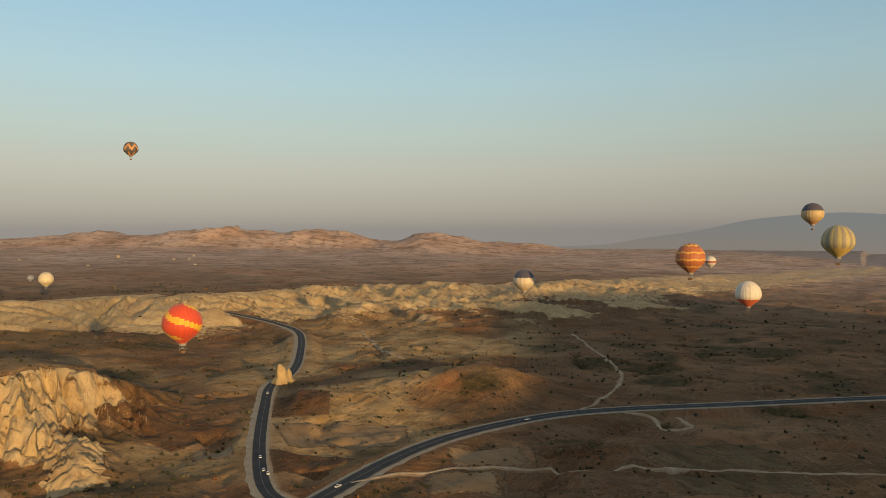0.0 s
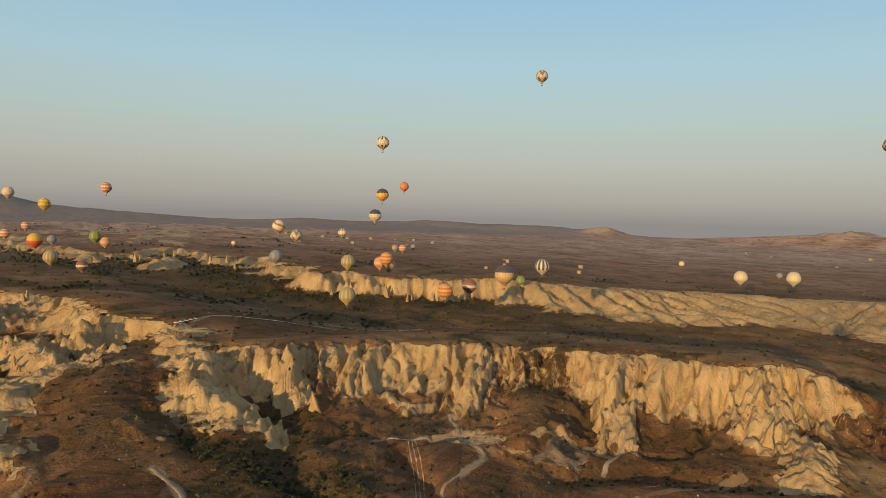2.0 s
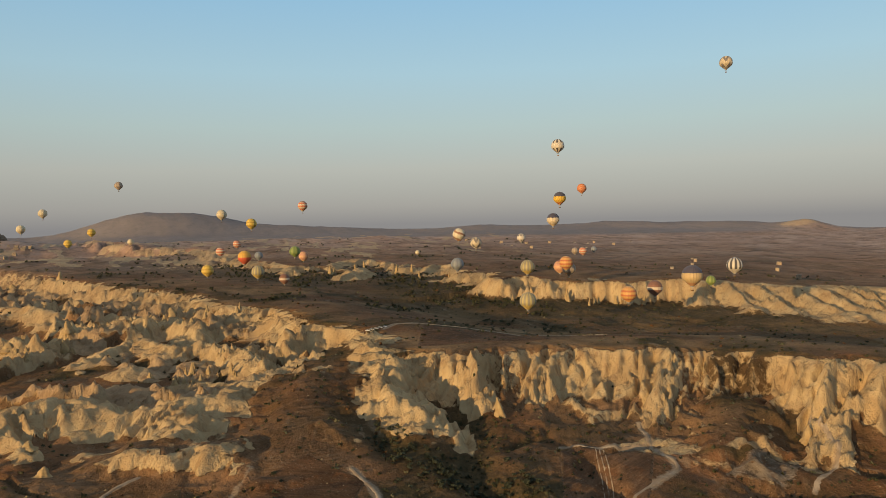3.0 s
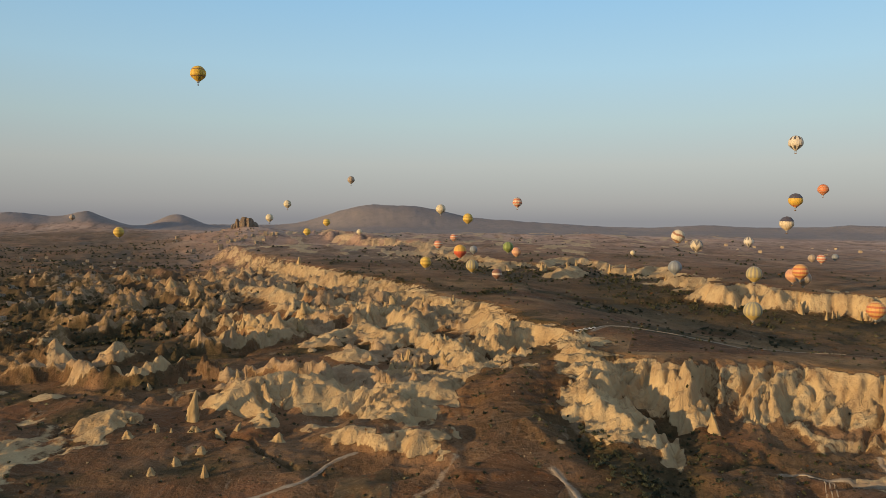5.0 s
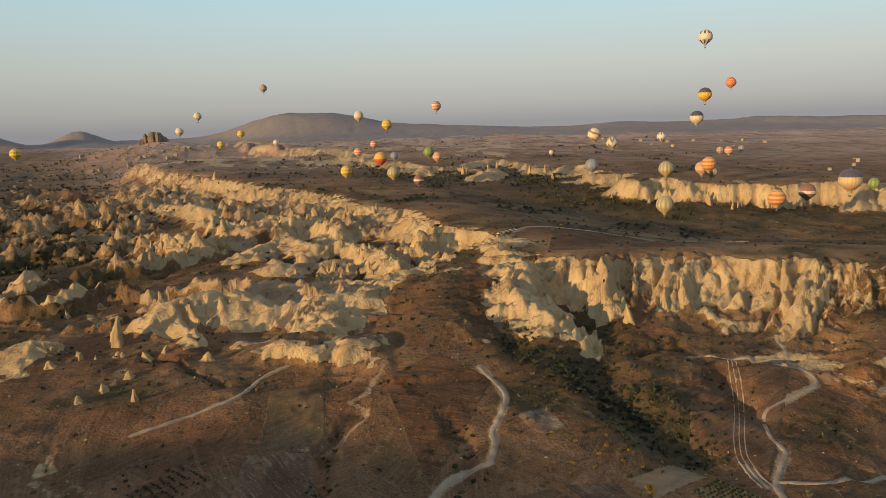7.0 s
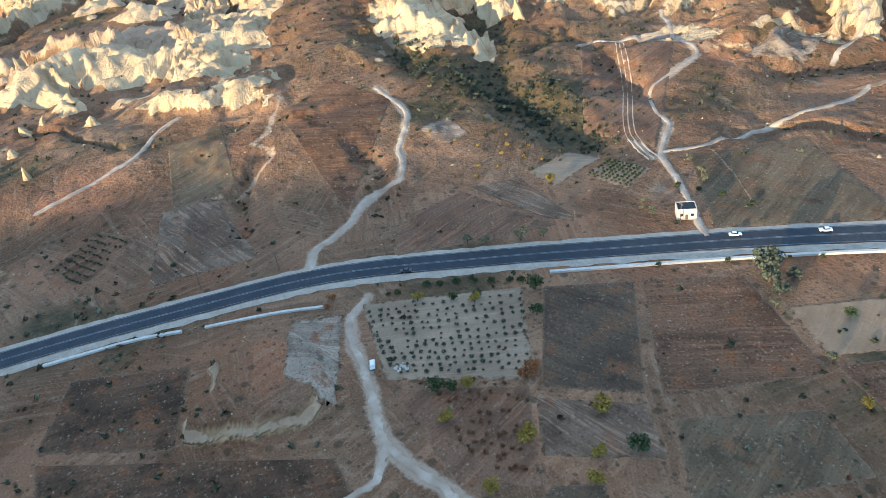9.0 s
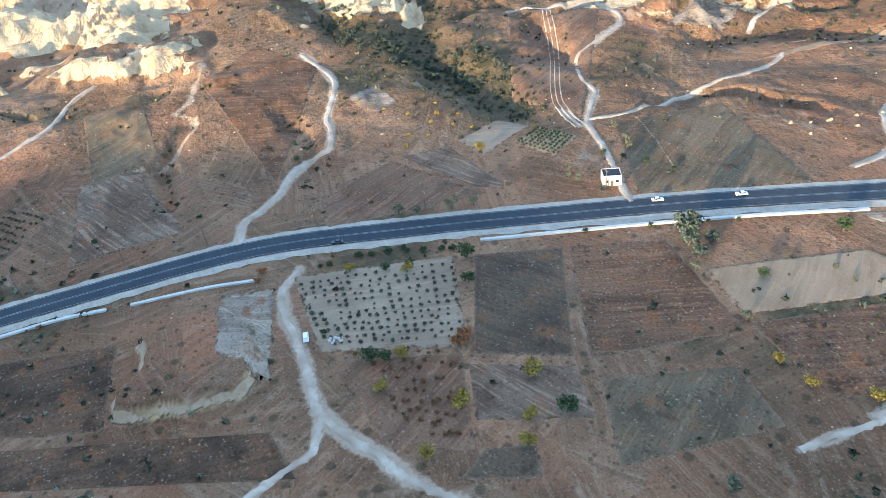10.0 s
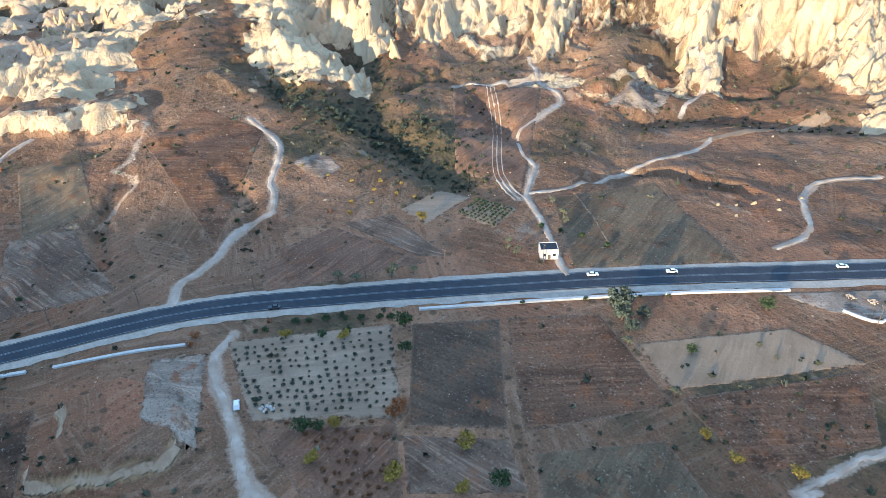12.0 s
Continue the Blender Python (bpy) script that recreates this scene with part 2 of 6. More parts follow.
def ridged(x, y, size, octaves=3, seed=0):
    """Sharp crests, 0 to 1."""
    total, amp, k, s = 0.0, 0.55, 1.0 / size, 0.0
    for o in range(octaves):
        ca, sa = math.cos(o * 0.9 + 0.5), math.sin(o * 0.9 + 0.5)
        n = 1 - np.abs(vnoise((x * ca - y * sa) * k + 3.1 * o, (x * sa + y * ca) * k - 7.7 * o, seed + o)) * 1.6
        total, s = total + amp * np.clip(n, 0, 1), s + amp
        amp, k = amp * 0.5, k * 2.1
    return total / s


def pleats(u, v, size, seed=0):
    """Sharp folds running down a face, 0 to 1: u along the face, v down it."""
    q = u / size + 1.3 * vnoise(u / (2.6 * size), v / (9 * size), seed) + 0.45 * vnoise(u / size, v / (4 * size), seed + 3)
    return 1 - np.abs(2 * (q - np.floor(q)) - 1)


def smooth(a, b, x):
    t = np.clip((x - a) / (b - a), 0, 1)
    return t * t * (3 - 2 * t)


def cones(x, y, cell, seed):
    """A field of uneven cones, 0 to 1, one to a cell at most."""
    ix, iy = np.floor(x / cell).astype(np.int32), np.floor(y / cell).astype(np.int32)
    best = np.zeros(x.shape, np.float32)
    for dx in (-1, 0, 1):
        for dy in (-1, 0, 1):
            a, b = (ix + dx + seed * 17) & 255, (iy + dy + seed * 29) & 255
            h1, h2, h3 = LATTICE[a + (b << 8)], LATTICE[b + (a << 8)], LATTICE[((a + 77) & 255) + (((b + 31) & 255) << 8)]
            d = np.hypot(x - (ix + dx + 0.5 + 0.45 * h1) * cell, y - (iy + dy + 0.5 + 0.45 * h2) * cell)
            best = np.maximum(best, np.clip(1 - d / (cell * (0.52 + 0.22 * h3)), 0, 1) ** 0.85 * (0.55 + 0.45 * h2))
    return best


def along(x, y, line):
    """Distance to a line of points, the way along it, and its third number there."""
    best, way, third, run = np.full(x.shape, 1e9, np.float32), np.zeros(x.shape, np.float32), np.zeros(x.shape, np.float32), 0.0
    for p, q in zip(line[:-1], line[1:]):
        dx, dy = q[0] - p[0], q[1] - p[1]
        ln = math.hypot(dx, dy)
        t = np.clip(((x - p[0]) * dx + (y - p[1]) * dy) / (ln * ln), 0, 1)
        d = np.hypot(x - p[0] - t * dx, y - p[1] - t * dy)
        near = d < best
        best = np.where(near, d, best)
        way = np.where(near, run + t * ln, way)
        if len(p) > 2:
            third = np.where(near, p[2] + t * (q[2] - p[2]), third)
        run += ln
    return best, way, third


def inside(x, y, poly):
    res = np.zeros(x.shape, bool)
    for p, q in zip(poly, poly[1:] + poly[:1]):
        if p[1] == q[1]:
            continue
        cross = ((p[1] > y) != (q[1] > y)) & (x < (q[0] - p[0]) * (y - p[1]) / (q[1] - p[1]) + p[0])
        res ^= cross
    return res


# crest of the near white cliff, from its north-east tip to the far south-west, and of the cliff beyond the canyon
FRONT = [(-205, 625), (-215, 585), (-238, 530), (-272, 488), (-314, 450), (-357, 422), (-405, 388), (-438, 350), (-460, 305), (-478, 262), (-490, 222), (-502, 188), (-526, 160),
         (-595, 172), (-658, 154), (-713, 123), (-826, 100), (-912, 57), (-1049, 15), (-1133, -50), (-1300, -130), (-1533, -264), (-1900, -420)]
FRONT_BACK = [(-2300, 900), (-700, 1000), (-205, 760)]
FAR_CREST = [(-3300, -500), (-2500, -150), (-2000, 100), (-1560, 150), (-1330, 225), (-1460, 380), (-1290, 470), (-1040, 505), (-955, 600), (-900, 690), (-800, 790), (-700, 910),
             (-610, 1060), (-520, 1130), (-400, 1110), (-335, 1200), (-170, 1370), (60, 1470), (260, 1500), (460, 1650), (800, 2000), (1500, 2600)]
FAR_BACK = [(3500, 6000), (-6500, 6000), (-6500, -2600), (-4500, -1100)]
BANK = [(-195, -20), (-199, -7), (-199, 9), (-180, 17), (-167, 15), (-154, 3), (-158, -13), (-166, -31), (-174, -30), (-182, -19)]
# spurs and fins of rock: x, y, height of the crest
SPURS = [
    ([(-600, 178, 45), (-545, 125, 41), (-495, 95, 36), (-450, 80, 29), (-405, 68, 20), (-365, 66, 11)], 66, 0.35),
    ([(-515, 155, 43), (-476, 139, 36), (-450, 144, 33), (-428, 150, 28), (-402, 162, 14)], 36, 0.95),
    ([(-470, 112, 31), (-448, 116, 25), (-430, 122, 17)], 15, 0.9, "block"),
    ([(-428, 92, 24), (-413, 97, 21), (-400, 104, 15)], 13, 0.9, "block"),
    ([(-610, 178, 46), (-575, 128, 42), (-552, 84, 37), (-530, 50, 33), (-503, 18, 29), (-472, 0, 23)], 30, 0.9),
    ([(-455, -34, 15), (-442, -12, 21), (-428, 6, 23), (-418, 28, 24), (-402, 46, 21), (-386, 54, 15)], 26, 0.9, "block"),
    ([(-470, 20, 29), (-440, 2, 24), (-412, 12, 15)], 26, 0.9),
    ([(-500, -114, 10), (-514, -104, 26), (-530, -92, 31), (-542, -75, 33), (-538, -52, 31), (-516, -26, 23), (-512, 0, 28), (-504, 36, 31)], 46, 1.0),
    ([(-426, -94, 5), (-450, -80, 13), (-467, -72, 20), (-463, -58, 10), (-468, -40, 11), (-470, -18, 14)], 24, 1.0),
    ([(-422, -165, 3), (-460, -172, 14), (-482, -172, 22), (-505, -160, 12)], 30, 1.0),
    ([(-740, -68, 26), (-800, -24, 33), (-730, 10, 33), (-732, 42, 35), (-690, 62, 35), (-612, 78, 33)], 30, 0.97),
    ([(-640, -20, 14), (-606, 6, 19), (-604, 34, 21), (-588, 54, 22), (-600, 84, 26)], 20, 0.95),
    ([(-985, -60, 38), (-900, -22, 41), (-850, 12, 42), (-800, 40, 42)], 32, 0.95),
    ([(-900, -150, 22), (-850, -118, 27), (-812, -100, 26)], 26, 0.9),
    ([(-1180, -215, 40), (-1080, -150, 46), (-1010, -120, 44)], 40, 0.9),
    ([(-700, -160, 8), (-664, -142, 13), (-640, -120, 12)], 22, 0.9),
    ([(-282, 478, 40), (-262, 450, 26), (-248, 430, 12)], 24, 0.95),
    ([(-360, 420, 43), (-336, 390, 26), (-316, 370, 11)], 24, 0.95),
    ([(-440, 345, 44), (-410, 318, 28), (-388, 300, 13)], 22, 0.95),
    ([(-478, 262, 44), (-452, 246, 31), (-432, 236, 15)], 20, 0.95),
    ([(-490, 215, 44), (-462, 206, 32), (-432, 200, 15)], 20, 0.95),
    ([(-1300, 345, 66), (-1235, 305, 60), (-1175, 280, 34)], 42, 0.95),
    ([(-330, 300, 12), (-352, 330, 17), (-375, 352, 22)], 34, 0.5),
    ([(-240, 440, 6), (-256, 462, 18), (-272, 478, 27)], 26, 0.9),
    ([(-205, 405, 5), (-218, 428, 14), (-232, 450, 10)], 24, 0.9),
]
ROAD = [(-226, -330, 0), (-241, -200, 0), (-240, -90, 0), (-236, -30, 0), (-228, 28, 0), (-207, 82, 0), (-186, 128, 0), (-160, 182, 0), (-115, 265, 0), (-88, 322, 0),
        (-60, 382, 0), (-29, 442, 0), (10, 492, 0), (74, 540, 0), (138, 563, 0), (231, 579, 0), (366, 602, 0), (700, 655, 0), (1400, 760, 2)]
SIDE_ROAD = [(-70, 362, 0), (-94, 385, 0), (-117, 459, 0), (-142, 577, 1), (-152, 640, 2), (-146, 690, 2), (-154, 776, 3), (-184, 930, 6), (-225, 1000, 9), (-285, 1058, 13), (-330, 1085, 17)]
HILLS = [  # bearing left of +y, distance, height, half width along, half width out, squareness
    (90.3, 4350, 92, 420, 300, 3.0), (84.5, 4400, 50, 800, 260, 2.0), (116.6, 4300, 86, 260, 220, 2.0), (111.5, 4250, 94, 150, 170, 1.4), (105.5, 4500, 74, 130, 170, 2.0),
    (66.0, 4350, 27, 260, 240, 2.0), (60.0, 4400, 15, 900, 240, 3.0), (42.0, 4100, 45, 130, 150, 1.6), (46.0, 4200, 34, 330, 200, 2.0), (100.6, 2650, 66, 260, 230, 1.6),
    (52.0, 4450, 24, 800, 240, 3.0), (30.0, 4300, 48, 420, 240, 2.0),
    (19.0, 4050, 82, 260, 300, 2.0), (9.0, 4100, 92, 330, 320, 2.0), (1.0, 3900, 88, 240, 340, 1.7), (13.5, 4000, 78, 330, 280, 2.0), (-5.0, 4000, 62, 320, 280, 1.8), (25.0, 4200, 70, 300, 300, 2.0),
]


GULLIES = [
    ([(-475, 185), (-425, 185), (-375, 160), (-343, 154), (-305, 158), (-276, 164)], 6.5, 13),
    ([(-330, 62), (-300, 70), (-268, 60), (-248, 66)], 2.5, 5),
    ([(-342, 24), (-333, 15), (-318, 6), (-300, 3), (-282, 2)], 3.5, 4),
    ([(-395, 215), (-350, 228), (-300, 215)], 3.0, 7),
    ([(-290, 300), (-270, 340), (-230, 372), (-190, 405)], 5.0, 12),
]


def terrain(x, y):
    """Height, bare rock, dark scrub, distance, and the two ways along and down the rock faces, over the whole plan."""
    x, y = np.asarray(x, np.float32), np.asarray(y, np.float32)
    run_u, run_v = 0.55 * x, 0.55 * y
    r = np.hypot(x, y)
    reg = 0.026 * np.maximum(0, -x - 600 - 0.5 * np.maximum(0, y - 300))
    # valley floor
    wild = smooth(235, 380, r)
    f = 13 * smooth(-245, -430, x) - 13 * smooth(-60, -420, y) * smooth(-420, -560, x) + reg
    f = f + wild * (6 * fbm(x, y, 210, 4, 3) + 3.0 * fbm(x, y, 60, 4, 9)) + 0.5 * fbm(x, y, 30, 3, 5)
    wx, wy = x + 26 * fbm(x, y, 60, 3, 161), y + 26 * fbm(x, y, 60, 3, 171)
    drain = ridged(wx, wy, 95, 3, 181)
    cut = smooth(0.74, 0.92, drain) * wild * smooth(1500, 700, r)
    f = f - 4.2 * cut + wild * (2.2 * fbm(x, y, 26, 4, 191) + 1.6 * (ridged(x, y, 16, 2, 195) - 0.5) * smooth(0.3, 0.7, drain))
    # brown mound by the road, the eastern ridge that shades the valley
    f = f + 19 * np.exp(-(((x - 6) * 0.98 + (y - 628) * 0.2) / 85) ** 2 - (((y - 628) * 0.98 - (x - 6) * 0.2) / 42) ** 2) * (1 + 0.5 * fbm(x, y, 40, 4, 77))
    f = f + 9 * np.exp(-((x + 105) / 40) ** 2 - ((y - 575) / 40) ** 2)
    for line, deep, width in GULLIES:
        dg, _, _ = along(x, y, line)
        f = f - deep * np.exp(-((dg + 3.5 * fbm(x, y, 14, 3, 17)) / width) ** 2)
    rid, _, rz = along(x, y, EAST)
    f = f + rz * np.exp(-(rid / 170) ** 2) * (1 + 0.08 * fbm(x, y, 160, 4, 41))
    # near tableland: steep white front, long back slope into the canyon
    d, s, _ = along(x, y, FRONT)
    sa = np.where(inside(x, y, FRONT + FRONT_BACK), d, -d)
    sw = s + 20 * fbm(x, y, 34, 3, 251)
    ribs = 20 * (ridged(x, y, 90, 2, 21) - 0.6) + 18 * (pleats(sw + 0.3 * sa, sa, 34, 25) - 0.5) + 9 * (pleats(sw, sa, 13, 33) - 0.5)
    near = np.exp(-(d / 95) ** 2)
    w = 84 + 24 * fbm(x, y, 120, 2, 8)
    p = np.clip((sa + ribs * near) / w + 0.72, 0, 1)
    prof = 0.55 * p + 0.45 * smooth(0.45, 0.95, p)
    top = (45 + reg) * smooth(0, 150, s) + 2.5 * fbm(x, y, 90, 4, 15)
    back = np.where(s < 800, 1.0, 1.0 - 0.75 * smooth(800, 1250, s))
    tab = top - (38 * smooth(0, 150, s)) * back * smooth(45, 330, sa)
    z = f + (np.maximum(tab, f) - f) * prof
    rock = smooth(0.06, 0.3, prof) * (1 - smooth(0.90, 1.0, prof)) * near * smooth(40, 150, s)
    rock = rock * (1 - 0.45 * smooth(0.10, 0.28, fbm(x, y, 46, 4, 29) - 0.12 * smooth(0.35, 0.6, prof)))
    bank = smooth(0.60, 0.72, drain) * (1 - smooth(0.80, 0.90, drain)) * wild * smooth(900, 500, r) * smooth(-120, -220, x)
    rock = np.maximum(rock, 0.62 * bank * smooth(-0.05, 0.2, fbm(x, y, 75, 3, 199)) * (prof < 0.35))
    # the cliff beyond the canyon
    d2, s2, _ = along(x, y, FAR_CREST)
    s2 = s2 - 1430
    sb = np.where(inside(x, y, FAR_CREST + FAR_BACK), d2, -d2)
    near2 = np.exp(-(d2 / (150 + 250 * smooth(1450, 1850, s2))) ** 2)
    ribs2 = 80 * (ridged(x, y, 120, 3, 51) - 0.6) + 62 * (ridged(s2, 0.22 * sb, 52, 2, 55) - 0.6) + 24 * (ridged(s2, 0.2 * sb, 19, 2, 61) - 0.55)
    wide = 100 + 290 * smooth(1450, 1900, s2)
    p2 = np.clip((sb + ribs2 * near2) / wide + 0.8, 0, 1)
    lean = 0.42 * smooth(1600, 1950, s2)
    prof2 = (0.28 + lean) * p2 + (0.72 - lean) * smooth(0.35, 0.92, p2)
    tab2 = (45 - 14 * smooth(1650, 2050, s2) * smooth(700, 250, d2) - 5 * smooth(2300, 2900, s2) - 26 * smooth(3400, 4300, s2)) + reg + 3 * fbm(x, y, 160, 4, 71) * (1 + r / 2500)
    z = z + (np.maximum(tab2, z) - z) * prof2 * smooth(-1430, -300, s2)
    rock2 = smooth(0.05, 0.25, prof2) * (1 - smooth(0.93, 1.0, prof2)) * near2 * (1 - 0.35 * smooth(2400, 2800, s2)) * smooth(-700, 0, s2)
    rock = np.maximum(rock, rock2)
    hold = near * smooth(40, 150, s) > 0.25
    run_u, run_v = np.where(hold, sw, run_u), np.where(hold, 0.12 * sa, run_v)
    hold = rock2 > 0.15
    run_u, run_v = np.where(hold, 0.7 * s2, run_u), np.where(hold, 0.09 * sb, run_v)
    # pale broken hills to the north
    wh = np.exp(-((x - 90) / 400) ** 4) * np.exp(-((y - 1270 - 0.2 * np.abs(x)) / 290) ** 4)
    hn = ridged(x, y, 150, 4, 81)
    z = z + wh * 34 * np.clip(hn - 0.32, 0, 1)
    rock = np.maximum(rock, wh * smooth(0.42, 0.72, hn + 0.25 * fbm(x, y, 60, 3, 83)) * 0.85)
    # spurs and fins
    held = np.zeros(x.shape, np.float32)
    for line, width, white, *style in SPURS:
        m = (x > min(p[0] for p in line) - 1.6 * width) & (x < max(p[0] for p in line) + 1.6 * width) & (y > min(p[1] for p in line) - 1.6 * width) & (y < max(p[1] for p in line) + 1.6 * width)
        if not m.any():
            continue
        joined = line[0][2] > 41 and line[0][0] > -510  # a tongue of the cliff, fluted like it
        px, py, pz = x[m], y[m], z[m]
        ds, way, zs = along(px, py, line)
        u, v = (s[m], sa[m]) if joined else (way, ds)
        rb = ds + width * (0.35 * (0.5 - ridged(px, py, width * 0.8, 2, 91)) + 0.34 * (0.5 - ridged(u, 0.2 * v, width * 0.45, 2, 93))) * smooth(0, width * 0.35, ds) + 0.12 * width * fbm(px, py, width * 0.25, 3, 95)
        k = np.clip(1 - rb / width, 0, 1) ** (1.45 if white > 0.6 else 0.8)
        k = k * k * (3 - 2 * k) if white < 0.6 else k
        bare = 1 if white > 0.6 else smooth(0.0, 0.4, 0.75 - k)
        if style:  # a step with a broken edge and a worn flat top
            k = smooth(0.0, 0.72, 1 - (rb + 0.14 * width * fbm(px, py, width * 0.5, 3, 271)) / width)
            zs = zs * (1 + 0.3 * fbm(px, py, 24, 3, 315))
            bare = smooth(1.12, 0.95, k + 0.22 * fbm(px, py, 18, 3, 275)) * smooth(-0.26, -0.02, fbm(px, py, 26, 3, 277) + 0.25 * (k < 0.8))
        held[m] = np.maximum(held[m], k)
        up = np.maximum(0, zs - pz) * k
        way = way if joined else way + 0.2 * ds
        z[m] = pz + up + (white > 0.6) * (0.35 if style else 1.0) * smooth(1, 4, up) * smooth(1.0, 0.8, k) * 0.15 * width * (pleats((u if joined else way) + 0.3 * v, v, width * 0.36, 227) - 0.5)
        if not style:
            run_u[m], run_v[m] = np.where(up > 1.0, u if joined else way + 500.0, run_u[m]), np.where(up > 1.0, 0.12 * v, run_v[m])
        rock[m] = np.maximum(rock[m], white * smooth(0.05, 0.28, k) * smooth(1.5, 4, up + 2.0 * (zs < 6)) * bare)
    # a raised patch of ground with cut earth banks below the road
    db, _, _ = along(x, y, BANK + BANK[:1])
    db = np.where(inside(x, y, BANK), db, -db) + 3.5 * fbm(x, y, 12, 3, 341)
    lift = smooth(-2.5, 4.0, db) * smooth(-214, -196, x + 0.1 * y)
    z = z + 5.5 * lift + 0.8 * lift * fbm(x, y, 5, 2, 343)
    rock = np.maximum(rock, 0.62 * smooth(0.08, 0.25, lift) * smooth(0.9, 0.6, lift) * smooth(-214, -200, x + 0.1 * y))
    # broken badland in the south-west
    bad = smooth(-430, -560, x - 0.35 * np.minimum(y, 0)) * np.maximum(smooth(130, 80, y), smooth(-560, -620, x)) * (1 - 0.85 * smooth(0.1, 0.5, held)) * smooth(20, -60, sa) * smooth(-1000, -500, y) * smooth(-1900, -1300, x) * smooth(260, 130, y) * smooth(-0.62, -0.40, y / np.maximum(1, -x))
    qx, qy = x + 16 * fbm(x, y, 50, 3, 281), y + 16 * fbm(x, y, 50, 3, 285)
    bn = ridged(qx * 1.25 - qy * 0.3, qy * 0.62 + qx * 0.2, 74, 4, 101)
    bm = ridged(x, y, 36, 3, 107)
    z = z + bad * (44 * np.clip(bn - 0.45, 0, 1) + 15 * (bm - 0.45) * smooth(0.35, 0.65, bn) + 8 * (ridged(x, y, 13, 2, 109) - 0.3) * smooth(0.45, 0.6, bn) + 3.0 * (ridged(x, y, 6, 1, 113) - 0.4) * smooth(0.5, 0.62, bn))
    rock = np.maximum(rock, bad * smooth(0.58, 0.72, bn + 0.42 * fbm(x, y, 30, 3, 111)))
    gate = smooth(-0.12, 0.15, fbm(x, y, 110, 3, 289))
    px, py = x + 3.5 * fbm(x, y, 9, 2, 291), y + 3.5 * fbm(x, y, 9, 2, 295)
    peak = np.maximum(13.0 * cones(px, py, 21, 3) * smooth(1500, 1100, r), 19.0 * cones(px, py * 0.8, 40, 5))
    peak = peak * bad * gate
    z = z + peak
    rock = np.maximum(rock, 0.95 * smooth(1.2, 3.0, peak))
    # less bare rock to the south-west, to dim it as haze would
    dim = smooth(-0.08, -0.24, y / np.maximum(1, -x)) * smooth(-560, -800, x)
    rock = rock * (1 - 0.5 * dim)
    # rough country far off to the west, white scars
    west = smooth(1300, 1900, r) * smooth(3700, 3200, r) * smooth(-900, -1400, x) * smooth(0.75, 0.3, y / np.maximum(1, -x))
    z = z + west * 14 * (ridged(x, y, 260, 4, 121) - 0.4)
    sc = ridged(x * 0.6 + y * 0.3, y * 1.6, 150, 4, 131)
    rock = np.maximum(rock, west * smooth(0.54, 0.72, sc + 0.2 * fbm(x, y, 70, 3, 133)) * 0.85 * smooth(-0.30, -0.12, y / np.maximum(1, -x)))
    # distant hills
    for bearing, dist, high, wa, wo, sq in HILLS:
        b = radians(bearing)
        cx, cy = -math.sin(b) * dist, math.cos(b) * dist
        a, o = (x - cx) * math.cos(b) + (y - cy) * math.sin(b), -(x - cx) * math.sin(b) + (y - cy) * math.cos(b)
        q = ((a / wa) ** 2 + (o / wo) ** 2) ** 0.5
        z = z + high * np.exp(-q ** sq) * (1 + (0.5 if bearing < 35 and bearing > -10 else 0.1) * (ridged(x, y, 330, 4, 141) - 0.6))
    # weight of that painted haze, growing with distance
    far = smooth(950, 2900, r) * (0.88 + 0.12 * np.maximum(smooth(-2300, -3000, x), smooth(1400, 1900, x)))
    # weathered rock: fluted and pitted
    z = z + rock * smooth(2600, 1200, r) * (1 + r / 1400) * (1.2 * (ridged(x, y, 22, 2, 211) - 0.6) + 1.0 * (ridged(x, y, 6.5, 2, 219) - 0.55))
    notch = smooth(0.46, 0.30, ridged(s + 0.25 * x, 0.22 * sa, 34, 2, 25) + 0.25 * fbm(x, y, 25, 3, 297)) * near * smooth(60, 160, s)
    notch = notch * smooth(-0.05, 0.2, fbm(x, y, 60, 2, 299))
    rock = rock * (1 - 0.3 * notch * (prof < 0.9))
    cr = sw + 0.35 * sa
    z = z + np.minimum(1, 1.25 * rock) * near * smooth(1.0, 0.72, prof) * (9 * (pleats(cr, sa, 24, 217) - 0.5) + 6.5 * (pleats(cr, sa, 10, 221) - 0.5) + 2.6 * (pleats(cr, sa, 4.6, 229) - 0.5))
    z = z + rock * near2 * smooth(1.0, 0.75, prof2) * (12.0 * (pleats(s2 + 0.3 * sb, sb, 38, 223) - 0.5) + 6.5 * (pleats(s2 + 0.3 * sb, sb, 16, 225) - 0.5))
    wb = radians(42.6)
    rock = np.maximum(rock, 0.9 * np.exp(-(((x + math.sin(wb) * 4060) / 90) ** 2 + ((y - math.cos(wb) * 4060) / 110) ** 2)))
    # roads lie on a level bed
    for line, half in ((ROAD, 12), (SIDE_ROAD, 11)):
        dr, _, zr = along(x, y, line)
        k = smooth(half + 16, half, dr)
        z = z + (zr - z) * k
        rock = rock * (1 - k)
    scrub = smooth(0.0, 0.35, fbm(x, y, 70, 5, 151) + 0.5 * cut - 0.12) * (1 - rock)
    scrub = np.maximum(scrub, 0.95 * smooth(0.35, 0.1, prof2) * np.exp(-(d2 / 260) ** 2) * smooth(150, 260, sa) * (1 - rock))
    gl, _, _ = along(x, y, GULLIES[0][0])
    scrub = np.maximum(scrub, (1 - rock) * np.exp(-((gl + 8 * fbm(x, y, 25, 3, 261)) / 20) ** 2))
